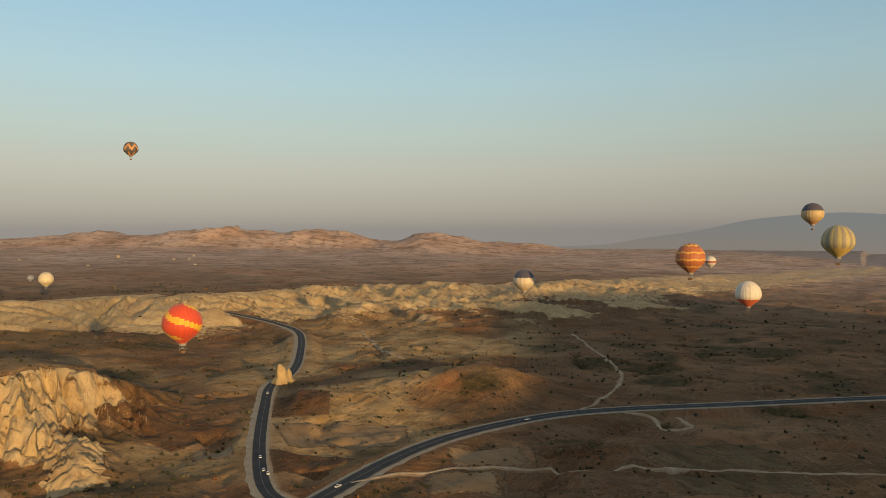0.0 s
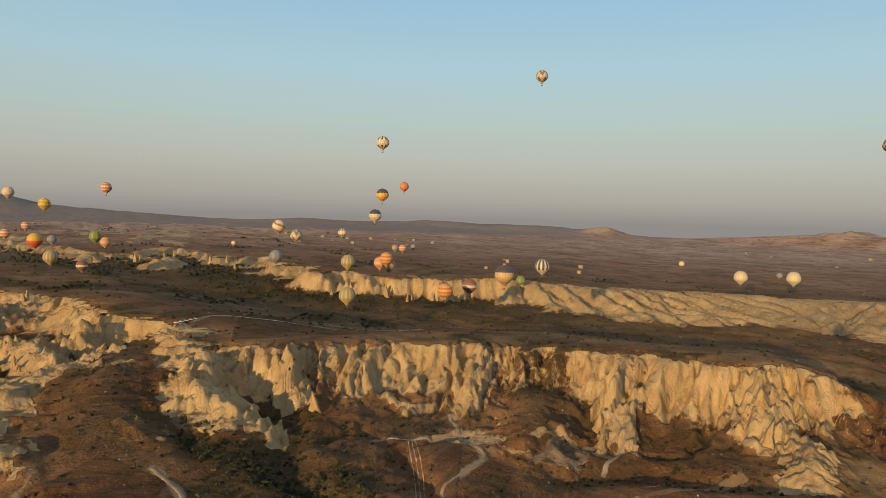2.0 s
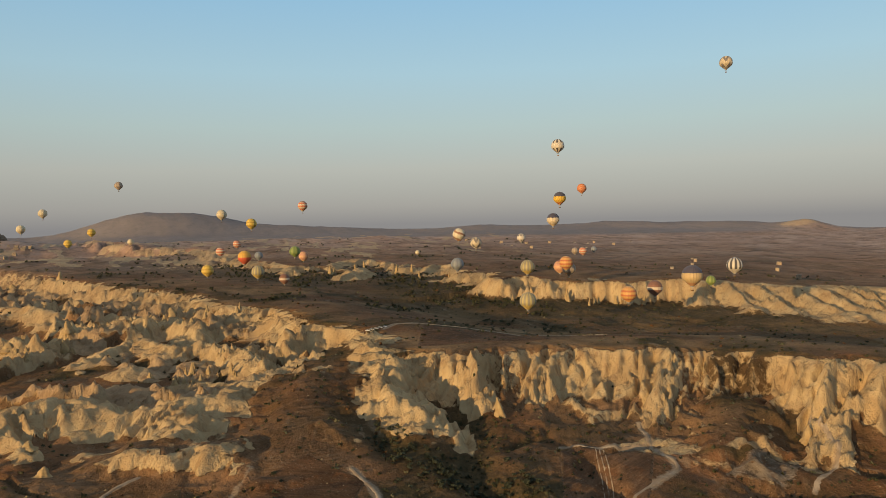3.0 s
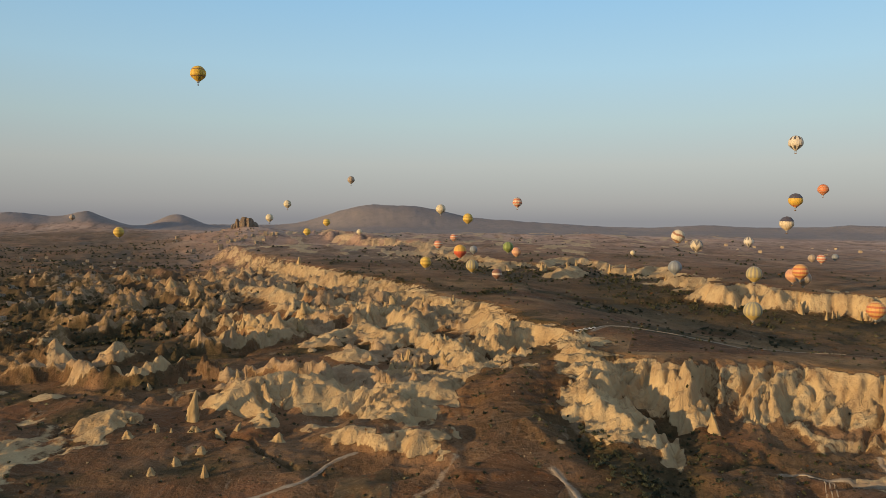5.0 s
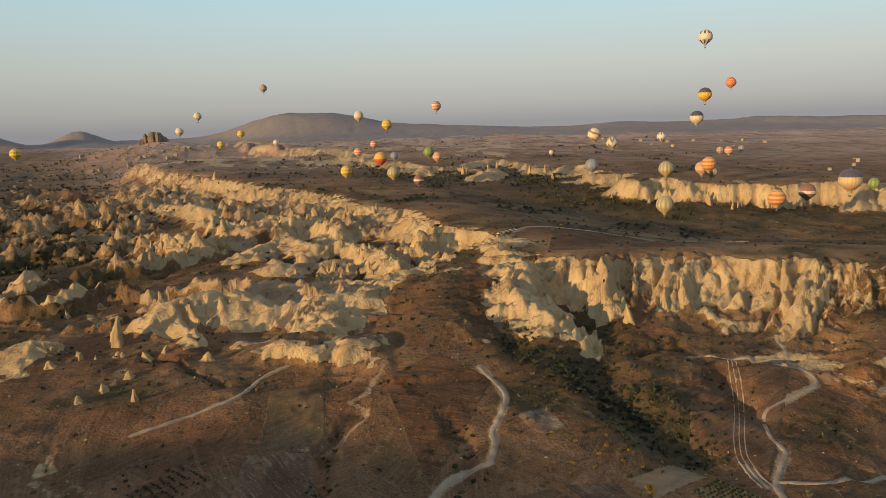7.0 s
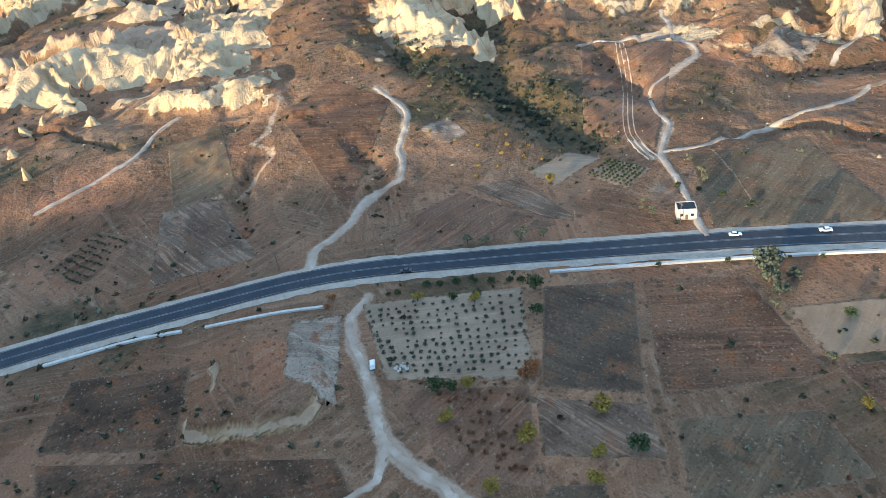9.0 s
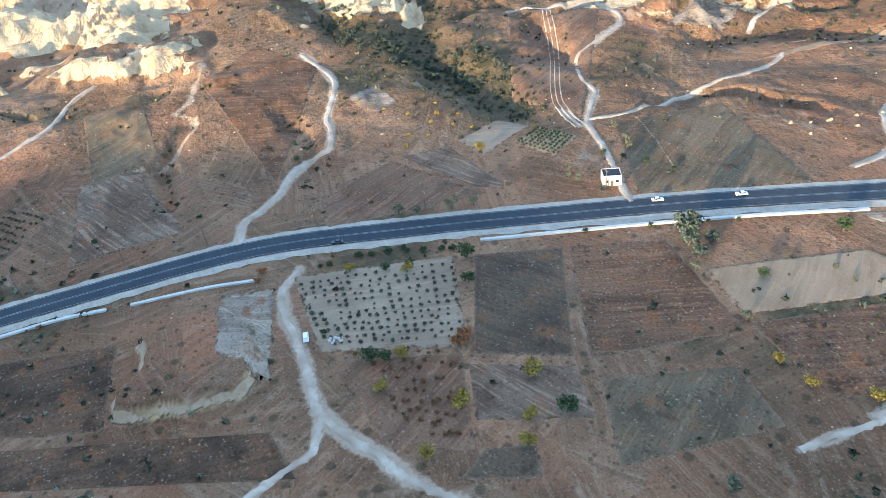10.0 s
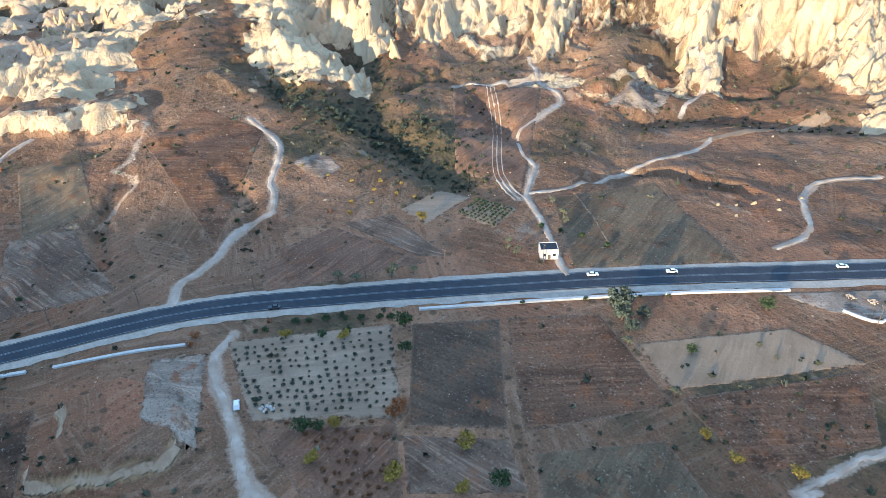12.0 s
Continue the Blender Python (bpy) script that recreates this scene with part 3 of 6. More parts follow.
    scrub = np.maximum(scrub, 0.9 * smooth(-0.28, -0.40, y / np.maximum(1, -x)) * smooth(-700, -1000, x) * smooth(-0.15, 0.1, fbm(x, y, 90, 3, 231)))
    scrub = np.maximum(scrub, 0.4 * (1 - rock) * np.exp(-((sa + 85) / 34) ** 2) * smooth(60, 200, s) * smooth(-0.2, 0.12, fbm(x, y, 40, 3, 233)))
    hollow, _, _ = along(x, y, [(-432, 116), (-397, 128), (-350, 150), (-298, 176)])
    scrub = np.maximum(scrub, (1 - rock) * np.exp(-((hollow + 9 * fbm(x, y, 22, 3, 305)) / 24) ** 2))
    # and darker scrub cover for the same painted dimness
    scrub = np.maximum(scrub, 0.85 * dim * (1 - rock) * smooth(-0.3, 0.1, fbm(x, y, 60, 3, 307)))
    scrub = np.maximum(scrub, 0.9 * notch * (1 - rock))
    # the south-western distance stays darker: less of the pale haze colour
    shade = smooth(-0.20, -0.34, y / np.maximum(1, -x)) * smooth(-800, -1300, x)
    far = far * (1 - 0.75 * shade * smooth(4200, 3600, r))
    # painted sunlight: golden soil only on the lit side of the northern plain
    ochre = smooth(380, 460, y) * smooth(-270, -170, x) * smooth(110, 10, x - 0.12 * (y - 450)) * smooth(1250, 950, y) * smooth(-0.25, 0.05, fbm(x, y, 120, 3, 311)) * (1 - rock)
    scrub = scrub * (1 - 0.75 * ochre)
    ochre = np.maximum(ochre, 0.42 * smooth(0.9, 1.0, prof) * (1 - rock) * smooth(-0.3, 0.2, fbm(x, y, 80, 4, 353)) * smooth(1500, 900, r))
    ochre = np.maximum(ochre, 0.9 * (x > -230) * (np.abs(y) < 60) * smooth(0.1, 0.4, rock))
    ochre = np.maximum(ochre, bad * smooth(0.25, 0.5, rock) * smooth(-0.25, 0.25, fbm(x, y, 90, 3, 351) + 0.35 * smooth(700, 1200, r)))  # pinker, darker tuff, more of it farther off: haze put into its colour
    return z, rock, scrub, far, run_u, run_v, ochre


# unseen ridge, placed and shaped so its shadow lies over the valley floor
EAST = [(-18, -1039, 40), (86, -981, 112), (138, -951, 136), (348, -835, 138), (488, -758, 140), (611, -690, 150), (707, -636, 166), (812, -578, 192), (926, -515, 225), (1066, -438, 262), (1398, -253, 262)]
# ---- helpers for building ----
def part(name, bm, mat, parent=None, label="", smooth_shade=False):
    me = bpy.data.meshes.new(name)
    bm.to_mesh(me)
    bm.free()
    if smooth_shade:
        me.polygons.foreach_set("use_smooth", [True] * len(me.polygons))
    if mat:
        me.materials.append(mat)
    ob = new(name, me)
    ob.parent = parent
    return tagged(ob, label) if label else ob


def sheet(name, verts, faces, mat, parent=None, label="", shade=False):
    me = bpy.data.meshes.new(name)
    me.from_pydata(verts, [], faces)
    if shade:
        me.polygons.foreach_set("use_smooth", [True] * len(me.polygons))
    if mat:
        me.materials.append(mat)
    ob = new(name, me)
    ob.parent = parent
    return tagged(ob, label) if label else ob


TRACKS = {
    "loop": [(-235, 21), (-249, 27), (-253, 34), (-262, 45), (-273, 53), (-283, 64), (-284, 75), (-299, 81), (-310, 83), (-326, 92), (-339, 98), (-353, 98), (-367, 95), (-376, 93)],
    "hut lane": [(-176, 158), (-185, 161), (-209, 172), (-228, 179), (-239, 182)],
    "west fork": [(-239, 179), (-261, 183), (-278, 191), (-317, 216), (-339, 228), (-361, 239)],
    "winding fork": [(-239, 182), (-254, 195), (-266, 206), (-281, 209), (-302, 220), (-309, 232), (-318, 254), (-325, 267), (-335, 271), (-360, 275), (-373, 282), (-391, 289)],
    "east fork": [(-243, 185), (-238, 204), (-240, 226), (-239, 251), (-238, 276), (-243, 300), (-248, 310)],
    "plot edge": [(-378, 222), (-363, 241), (-361, 272)],
    "cross": [(-285, 324), (-292, 336), (-303, 363), (-319, 374), (-339, 381)],
    "east loop": [(-149, 241), (-149, 257), (-155, 270), (-167, 282), (-175, 291), (-182, 311), (-171, 342)],
    "south": [(-207, 37), (-198, 28), (-186, 25), (-170, 25), (-156, 24), (-140, 22), (-129, 25), (-117, 31), (-106, 35), (-80, 52)],
    "south fork": [(-137, 22), (-127, 16), (-125, 10), (-123, 2), (-118, -14)],
    "bend": [(-346, -86), (-353, -72), (-363, -56), (-375, -39), (-399, -28), (-413, -13)],
    "lower": [(-65, 122), (-63, 136), (-60, 151), (-63, 145), (-62, 158), (-62, 171), (-60, 178), (-62, 222)],
    "farm": [(173, 971), (176, 848), (180, 765), (175, 706), (153, 641), (108, 563)],
    "mound": [(-112, 998), (-59, 802), (-41, 769)],
    "field edge": [(-51, 398), (5, 430), (72, 428), (153, 423), (249, 409), (420, 400)],
    "yard": [(139, 553), (159, 544), (157, 512), (180, 520), (176, 544)],
    "tableland": [(-640, 190), (-668, 215), (-660, 262), (-610, 330), (-560, 380)],
}
WASHES = [[(-316, 4), (-327, 15), (-331, 25), (-345, 27), (-354, 19), (-360, 28), (-378, 35), (-390, 43)]]


# ---- the land: one sheet from under the path to the horizon, finer where the relief is ----
def build_ground():
    ang = np.concatenate([np.arange(-180, -130, 5.0), np.arange(-130, -36, 1.2), np.arange(-36, 122, 0.15), np.arange(122, 180, 3.0)])
    rad, r = [0.5, 25, 60], 85.0
    while r < 4950:
        rad.append(r)
        r += 0.0052 * r if r < 330 else (1.7 + (r - 330) * 0.0011 if r < 950 else (0.0058 if r < 1700 else 0.0095) * r)
    rad = np.array(rad)
    a, rr = np.meshgrid(np.radians(ang), rad)
    x, y = -np.sin(a) * rr, np.cos(a) * rr
    z, rock, scrub, far, run_u, run_v, ochre = terrain(x, y)
    nr, na = x.shape
    me = bpy.data.meshes.new("ground")
    me.vertices.add(nr * na)
    me.vertices.foreach_set("co", np.stack([x, y, z], -1).astype(np.float32).ravel())
    i, j = np.meshgrid(np.arange(nr - 1), np.arange(na), indexing="ij")
    jn = (j + 1) % na
    quads = np.stack([i * na + j, (i + 1) * na + j, (i + 1) * na + jn, i * na + jn], -1).reshape(-1, 4)[:, ::-1]
    nq = len(quads)
    me.loops.add(nq * 4)
    me.polygons.add(nq)
    me.loops.foreach_set("vertex_index", quads.astype(np.int32).ravel())
    me.polygons.foreach_set("loop_start", np.arange(0, nq * 4, 4, dtype=np.int32))
    me.polygons.foreach_set("use_smooth", np.ones(nq, bool))
    me.update(calc_edges=True)
    layer = me.color_attributes.new("cover", "FLOAT_COLOR", "POINT")
    layer.data.foreach_set("color", np.stack([rock, scrub, far, ochre], -1).astype(np.float32).ravel())
    layer = me.attributes.new("run", "FLOAT_VECTOR", "POINT")
    layer.data.foreach_set("vector", np.stack([run_u, run_v, 0 * run_u], -1).astype(np.float32).ravel())
    dust = np.zeros(x.shape)
    close = (rr > 90) & (rr < 1100)
    for line in [*TRACKS.values(), *WASHES, ROAD, SIDE_ROAD]:
        wide = 8.0 if line is ROAD or line is SIDE_ROAD else (3.2 if line in (TRACKS["loop"], TRACKS["south"], TRACKS["winding fork"]) else (2.3 if line in WASHES else 2.0))
        dust[close] = np.maximum(dust[close], np.exp(-((along(x[close], y[close], line)[0] + 1.6 * fbm(x[close], y[close], 9, 3, 241)) / wide) ** 2) * (0.72 if line in WASHES else 1.0))
    layer = me.attributes.new("dust", "FLOAT", "POINT")
    layer.data.foreach_set("value", dust.astype(np.float32).ravel())
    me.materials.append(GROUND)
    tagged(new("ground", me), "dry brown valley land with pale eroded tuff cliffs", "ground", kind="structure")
    return ang, rad, z


GRID = build_ground()


def far_mountain():
    """A broad mountain sunk in haze beyond the plain: one plain sheet at the rim of the land."""
    m = bpy.data.materials.new("hazy_distance")
    m.use_nodes = True
    t = m.node_tree
    t.nodes.clear()
    # the sheet glows in haze colours, bluer towards the top, and takes no light
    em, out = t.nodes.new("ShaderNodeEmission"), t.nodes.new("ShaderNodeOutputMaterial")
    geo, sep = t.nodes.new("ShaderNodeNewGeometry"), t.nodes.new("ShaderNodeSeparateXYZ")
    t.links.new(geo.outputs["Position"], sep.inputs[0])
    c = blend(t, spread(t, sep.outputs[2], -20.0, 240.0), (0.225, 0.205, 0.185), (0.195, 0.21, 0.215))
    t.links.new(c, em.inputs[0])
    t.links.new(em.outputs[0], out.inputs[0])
    verts, faces = [], []
    n = 90
    for i in range(n + 1):
        b = radians(-9.0 - 42.0 * i / n)
        u = i / n
        top = 25 + 205 * float(smooth(0.02, 0.42, np.array(u))) + 9 * math.sin(u * 17) + 4 * math.sin(u * 41 + 1)
        for z in (-60.0, top * 0.5, top):
            verts.append((-math.sin(b) * 4900, math.cos(b) * 4900, z))
    for i in range(n):
        for k in range(2):
            a = i * 3 + k
            faces.append((a, a + 1, a + 4, a + 3))
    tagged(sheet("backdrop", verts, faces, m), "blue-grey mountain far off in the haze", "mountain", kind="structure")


far_mountain()


def levels(pts):
    """Heights of the ground sheet itself at the given places."""
    p = np.array(pts, float)
    r, a = np.hypot(p[:, 0], p[:, 1]), np.degrees(np.arctan2(-p[:, 0], p[:, 1]))
    ang, rad, z = GRID
    i, j = np.clip(np.searchsorted(rad, r) - 1, 0, len(rad) - 2), np.clip(np.searchsorted(ang, a) - 1, 0, len(ang) - 2)
    u, v = (r - rad[i]) / (rad[i + 1] - rad[i]), (a - ang[j]) / (ang[j + 1] - ang[j])
    return (z[i, j] * (1 - u) + z[i + 1, j] * u) * (1 - v) + (z[i, j + 1] * (1 - u) + z[i + 1, j + 1] * u) * v


def level(x, y):
    return float(levels([(x, y)])[0])


def curve_points(line, step):
    """A smooth run of points through the given ones."""
    out = []
    n = len(line)
    for i in range(n - 1):
        p0, p1, p2, p3 = (np.array(line[max(0, min(n - 1, k))][:2], float) for k in (i - 1, i, i + 1, i + 2))
        m = max(2, int(np.hypot(*(p2 - p1)) / step))
        for k in range(m):
            t = k / m
            out.append(0.5 * (2 * p1 + (p2 - p0) * t + (2 * p0 - 5 * p1 + 4 * p2 - p3) * t * t + (3 * p1 - p0 - 3 * p2 + p3) * t ** 3))
    out.append(np.array(line[-1][:2], float))
    return np.array(out)


def ribbon(name, line, lo, hi, lift, mat, parent=None, label="", step=4.0, ragged=0.0, seed=1, across=3, sink=0.0):
    """A strip along a line, between two offsets to its left and right, laid on the land."""
    pts = curve_points(line, step)
    tan = np.gradient(pts, axis=0)
    tan /= np.linalg.norm(tan, axis=1)[:, None]
    nor = np.stack([-tan[:, 1], tan[:, 0]], -1)
    rng = np.random.RandomState(seed)
    cols = []
    for k in range(across + 1):
        off = lo + (hi - lo) * k / across
        j = ragged * rng.uniform(-1, 1, len(pts)) if k in (0, across) else 0.0
        cols.append(pts + nor * (off + j)[:, None] if ragged and k in (0, across) else pts + nor * off)
    grid = np.stack(cols, 1)
    flat = grid.reshape(-1, 2)
    z = levels(flat) + lift
    n = across + 1
    if sink:
        z[0::n], z[across::n] = z[0::n] - sink, z[across::n] - sink
    faces = [(i * n + k, i * n + k + 1, (i + 1) * n + k + 1, (i + 1) * n + k) for i in range(len(pts) - 1) for k in range(across)]
    faces = [f[::-1] for f in faces] if (lo < hi) else faces
    return sheet(name, [(p[0], p[1], h) for p, h in zip(flat, z)], faces, mat, parent, label, True)


road = tagged(ribbon("road", ROAD, -5.4, 5.4, 0.30, ASPHALT), "dark asphalt country road with pale lane lines", "road", kind="structure")
side_road = tagged(ribbon("side_road", SIDE_ROAD, -4.0, 4.0, 0.26, ASPHALT), "dark asphalt side road climbing to the hills", "road", kind="structure")
tagged(ribbon("verge", ROAD, 5.4, 8.2, 0.12, GRAVEL, ragged=0.5), "pale gravel verge of the country road", "verge", kind="structure")
tagged(ribbon("verge", ROAD, -9.6, -5.4, 0.12, GRAVEL, ragged=0.7), "pale gravel verge of the country road", "verge", kind="structure")
# ---- plots, tracks and walls on the valley floor ----
def field_material(name, dark, light, angle, pitch, strength=0.5, weeds=0.6):
    """Worked soil with furrows at an angle, a stride of pitch metres; it thins out into weeds at the plot's rim."""
    m, t, b = material(name, 0.95, 0.1)
    co = t.nodes.new("ShaderNodeTexCoord").outputs["Object"]
    mp = t.nodes.new("ShaderNodeMapping")
    mp.inputs["Rotation"].default_value = (0, 0, radians(angle))
    warp = t.nodes.new("ShaderNodeVectorMath")
    wn = t.nodes.new("ShaderNodeTexNoise")
    wn.inputs["Scale"].default_value = 0.05
    t.links.new(co, wn.inputs["Vector"])
    warp.operation = "MULTIPLY_ADD"
    warp.inputs[1].default_value = (5, 5, 0)
    t.links.new(wn.outputs["Color"], warp.inputs[0])
    t.links.new(co, warp.inputs[2])
    t.links.new(warp.outputs[0], mp.inputs[0])
    mix1, n1, n2, n3 = noise_of(t, 0.028, 5), noise_of(t, 0.11, 6, rough=0.7), noise_of(t, 1.1, 6, rough=0.75), noise_of(t, 0.35, 6)
    furrow = noise_of(t, 0.55 / pitch, 3, mp.outputs[0], rough=0.7, stretch=(1, 0.03, 1))
    broad = noise_of(t, 0.16, 4, mp.outputs[0], stretch=(1, 0.08, 1))
    c = blend(t, spread(t, mix1, 0.36, 0.62), dark, light)
    c = blend(t, calc(t, "MULTIPLY", spread(t, broad, 0.5, 0.66), 0.5), c, tuple(v * 0.6 for v in dark))
    shown = spread(t, n1, 0.38, 0.6)
    c = blend(t, calc(t, "MULTIPLY", calc(t, "MULTIPLY", spread(t, furrow, 0.5, 0.62), shown), strength), c, tuple(min(1, v * 1.7) for v in light))
    c = blend(t, calc(t, "MULTIPLY", spread(t, furrow, 0.46, 0.34), 0.5 * strength), c, tuple(v * 0.5 for v in dark))
    c = blend(t, calc(t, "MULTIPLY", spread(t, n1, 0.5, 0.68), weeds), c, (0.185, 0.080, 0.032))
    c = blend(t, calc(t, "MULTIPLY", spread(t, noise_of(t, 0.07, 6, rough=0.7), 0.54, 0.66), weeds), c, tuple(v * 0.5 for v in dark))
    c = blend(t, calc(t, "MULTIPLY", spread(t, n2, 0.52, 0.62), 0.15 + 0.6 * weeds), c, tuple(v * 0.4 for v in dark))
    c = blend(t, calc(t, "MULTIPLY", calc(t, "MULTIPLY", spread(t, n2, 0.44, 0.34), spread(t, n3, 0.45, 0.6)), 0.15 + 0.9 * weeds), c, (0.40, 0.33, 0.245))
    at = t.nodes.new("ShaderNodeAttribute")
    at.attribute_name = "rim"
    wild = blend(t, spread(t, n3, 0.35, 0.65), (0.075, 0.047, 0.026), (0.25, 0.165, 0.10))
    wild = blend(t, calc(t, "MULTIPLY", spread(t, n2, 0.54, 0.64), 0.6), wild, (0.36, 0.28, 0.19))
    k = calc(t, "ADD", at.outputs["Fac"], calc(t, "MULTIPLY", calc(t, "SUBTRACT", n3, 0.5), 1.8))
    c = blend(t, spread(t, k, 0.15, 0.6), wild, c)
    t.links.new(c, b.inputs["Base Color"])
    bump(t, b, calc(t, "ADD", furrow, n2), 0.6, 0.3)
    return m


def plot(label, mat, a, b, c, d, seed=1, ragged=0.7, lift=0.13, stride=1.5):
    """A worked plot between four corners, laid on the land, with a slightly uneven outline."""
    rng = np.random.RandomState(seed)
    pts = []
    cells = max(12, int(max(math.hypot(b[0] - a[0], b[1] - a[1]), math.hypot(d[0] - a[0], d[1] - a[1])) / stride))
    for i in range(cells + 1):
        for j in range(cells + 1):
            u, v = i / cells, j / cells
            p = [(a[k] * (1 - u) + b[k] * u) * (1 - v) + (d[k] * (1 - u) + c[k] * u) * v for k in (0, 1)]
            rim = i in (0, cells) or j in (0, cells)
            pts.append((p[0] + rim * rng.uniform(-ragged, ragged), p[1] + rim * rng.uniform(-ragged, ragged)))
    z = levels(pts) + np.array([-0.25 if i in (0, cells) or j in (0, cells) else lift for i in range(cells + 1) for j in range(cells + 1)])
    n = cells + 1
    faces = [(i * n + j, (i + 1) * n + j, (i + 1) * n + j + 1, i * n + j + 1) for i in range(cells) for j in range(cells)]
    ax, ay = b[0] - a[0], b[1] - a[1]
    bx, by = d[0] - a[0], d[1] - a[1]
    if ax * by - ay * bx < 0:
        faces = [f[::-1] for f in faces]
    ob = sheet("field", [(p[0], p[1], h) for p, h in zip(pts, z)], faces, mat, shade=True)
    rim = ob.data.attributes.new("rim", "FLOAT", "POINT")
    rim.data.foreach_set("value", [min(1.0, min(i, cells - i, j, cells - j) / 3) for i in range(cells + 1) for j in range(cells + 1)])
    return tagged(ob, label, "field", kind="structure")


SANDY = field_material("sandy_soil", (0.228, 0.168, 0.108), (0.292, 0.220, 0.144), 22, 0.9, 0.25, 0.15)
DARK_SOIL = field_material("dark_soil", (0.069, 0.048, 0.031), (0.106, 0.074, 0.045), 62, 0.8, 0.3)
BROWN_SOIL = field_material("brown_soil", (0.125, 0.072, 0.042), (0.185, 0.110, 0.064), -25, 0.8, 0.5)
RUST_SOIL = field_material("rust_soil", (0.098, 0.056, 0.031), (0.165, 0.093, 0.050), 28, 0.9, 0.55, 0.85)
STUBBLE = field_material("stubble", (0.112, 0.072, 0.044), (0.195, 0.138, 0.090), 66, 0.9, 0.8)
TAN_SOIL = field_material("tan_soil", (0.239, 0.162, 0.095), (0.302, 0.212, 0.128), -30, 1.0, 0.2, 0.1)
OLIVE_SOIL = field_material("olive_soil", (0.096, 0.068, 0.038), (0.150, 0.108, 0.062), -28, 1.0, 0.4)
WEEDY = field_material("weedy_ground", (0.052, 0.034, 0.020), (0.115, 0.068, 0.038), 12, 1.2, 0.2, 0.7)
STONY = field_material("stony_ground", (0.155, 0.112, 0.077), (0.30, 0.24, 0.175), 30, 1.6, 0.6, 0.8)

plot("grey sandy plot with rows of small shrubs", SANDY, (-205, 33), (-184, 88), (-139, 70), (-162, 29), seed=2)
plot("stony orchard plot with thin brown shrubs", BROWN_SOIL, (-159, 29), (-139, 68), (-105, 54), (-113, 35), seed=3)
plot("dark freshly worked field below the road", DARK_SOIL, (-181, 93), (-167, 122), (-119, 94), (-136, 69), seed=4)
plot("rust-brown weedy field beside the dark field", RUST_SOIL, (-167, 123), (-151, 153), (-102, 143), (-116, 96), seed=5)
plot("stubble strip with pale furrows", STUBBLE, (-135, 66), (-117, 93), (-97, 87), (-114, 57), seed=6)
plot("smooth tan field with one dark bush", TAN_SOIL, (-132, 151), (-111, 203), (-85, 209), (-108, 145), seed=7)
plot("dull olive field near the lower track", OLIVE_SOIL, (-110, 95), (-94, 131), (-71, 126), (-82, 80), seed=8)
plot("brown stubble field with a diagonal ditch", RUST_SOIL, (-105, 144), (-84, 206), (-62, 180), (-71, 141), seed=9)
plot("small fenced vineyard with green rows", TAN_SOIL, (-245, 146), (-252, 165), (-231, 174), (-221, 153), seed=10)
plot("pale bare plot beside the vineyard", SANDY, (-259, 126), (-269, 154), (-255, 164), (-239, 129), seed=11)
plot("ploughed rust-brown slope with curved furrows", RUST_SOIL, (-376, 37), (-396, 74), (-362, 98), (-269, 46), seed=12)
plot("brown field between the loop track and the road", BROWN_SOIL, (-252, 58), (-262, 96), (-211, 119), (-226, 52), seed=13)
plot("brown field with oblique furrows", STUBBLE, (-262, 99), (-258, 122), (-212, 126), (-218, 116), seed=14)
plot("dull brown field east of the white hut", OLIVE_SOIL, (-234, 192), (-221, 244), (-147, 222), (-179, 162), seed=15)
plot("dark weedy field below the bend of the road", WEEDY, (-216, -66), (-202, -25), (-163, -33), (-183, -75), seed=71, ragged=1.2)
plot("dark brown weedy ground beyond the earth bank", WEEDY, (-179, -74), (-139, 9), (-120, 11), (-163, -73), seed=72, ragged=1.2)
plot("dark worked strip below the stubble", DARK_SOIL, (-105, 56), (-99, 69), (-88, 65), (-100, 44), seed=73, ragged=1.2)
plot("pale rubble strip beside the south track", STONY, (-209, 9), (-202, 27), (-157, 13), (-172, 1), ragged=2.6, seed=16)
plot("vineyard with dark green rows by the bend", BROWN_SOIL, (-298, -80), (-316, -56), (-300, -40), (-271, -66), seed=17)
plot("dark red-brown field by the farm track", RUST_SOIL, (54, 471), (124, 473), (129, 428), (57, 434), seed=19, lift=0.3, stride=2.5)
plot("olive grass field by the farm track", OLIVE_SOIL, (126, 473), (209, 477), (212, 420), (131, 424), seed=20, lift=0.3, stride=2.5)
plot("tan field in the angle of the roads", TAN_SOIL, (0, 466), (50, 468), (56, 435), (6, 432), seed=21, lift=0.3, stride=2.5)
plot("dark ploughed field south of the field edge", RUST_SOIL, (33, 425), (83, 424), (78, 385), (33, 388), seed=18, lift=0.3, stride=2.5)
plot("brown field south of the field edge", BROWN_SOIL, (84, 423), (123, 421), (118, 377), (79, 385), seed=23, lift=0.3, stride=2.5)
plot("tan stubble south of the field edge", TAN_SOIL, (-11, 424), (32, 425), (33, 388), (-10, 385), seed=24, lift=0.3, stride=2.5)
plot("warm brown field along the country road", BROWN_SOIL, (26, 490), (135, 543), (144, 494), (54, 474), seed=51, lift=0.3, stride=2.5)
plot("straw-coloured field between the two roads", TAN_SOIL, (-125, 521), (-26, 525), (-20, 481), (-101, 467), seed=52, lift=0.3, stride=2.5)
plot("rust field at the fork of the roads", RUST_SOIL, (-113, 461), (-50, 450), (-67, 423), (-97, 412), seed=53, lift=0.3, stride=2.5)
plot("brown sloping field beside the side road", RUST_SOIL, (-253, 519), (-215, 547), (-144, 515), (-175, 464), seed=54, lift=0.3, stride=2.5)
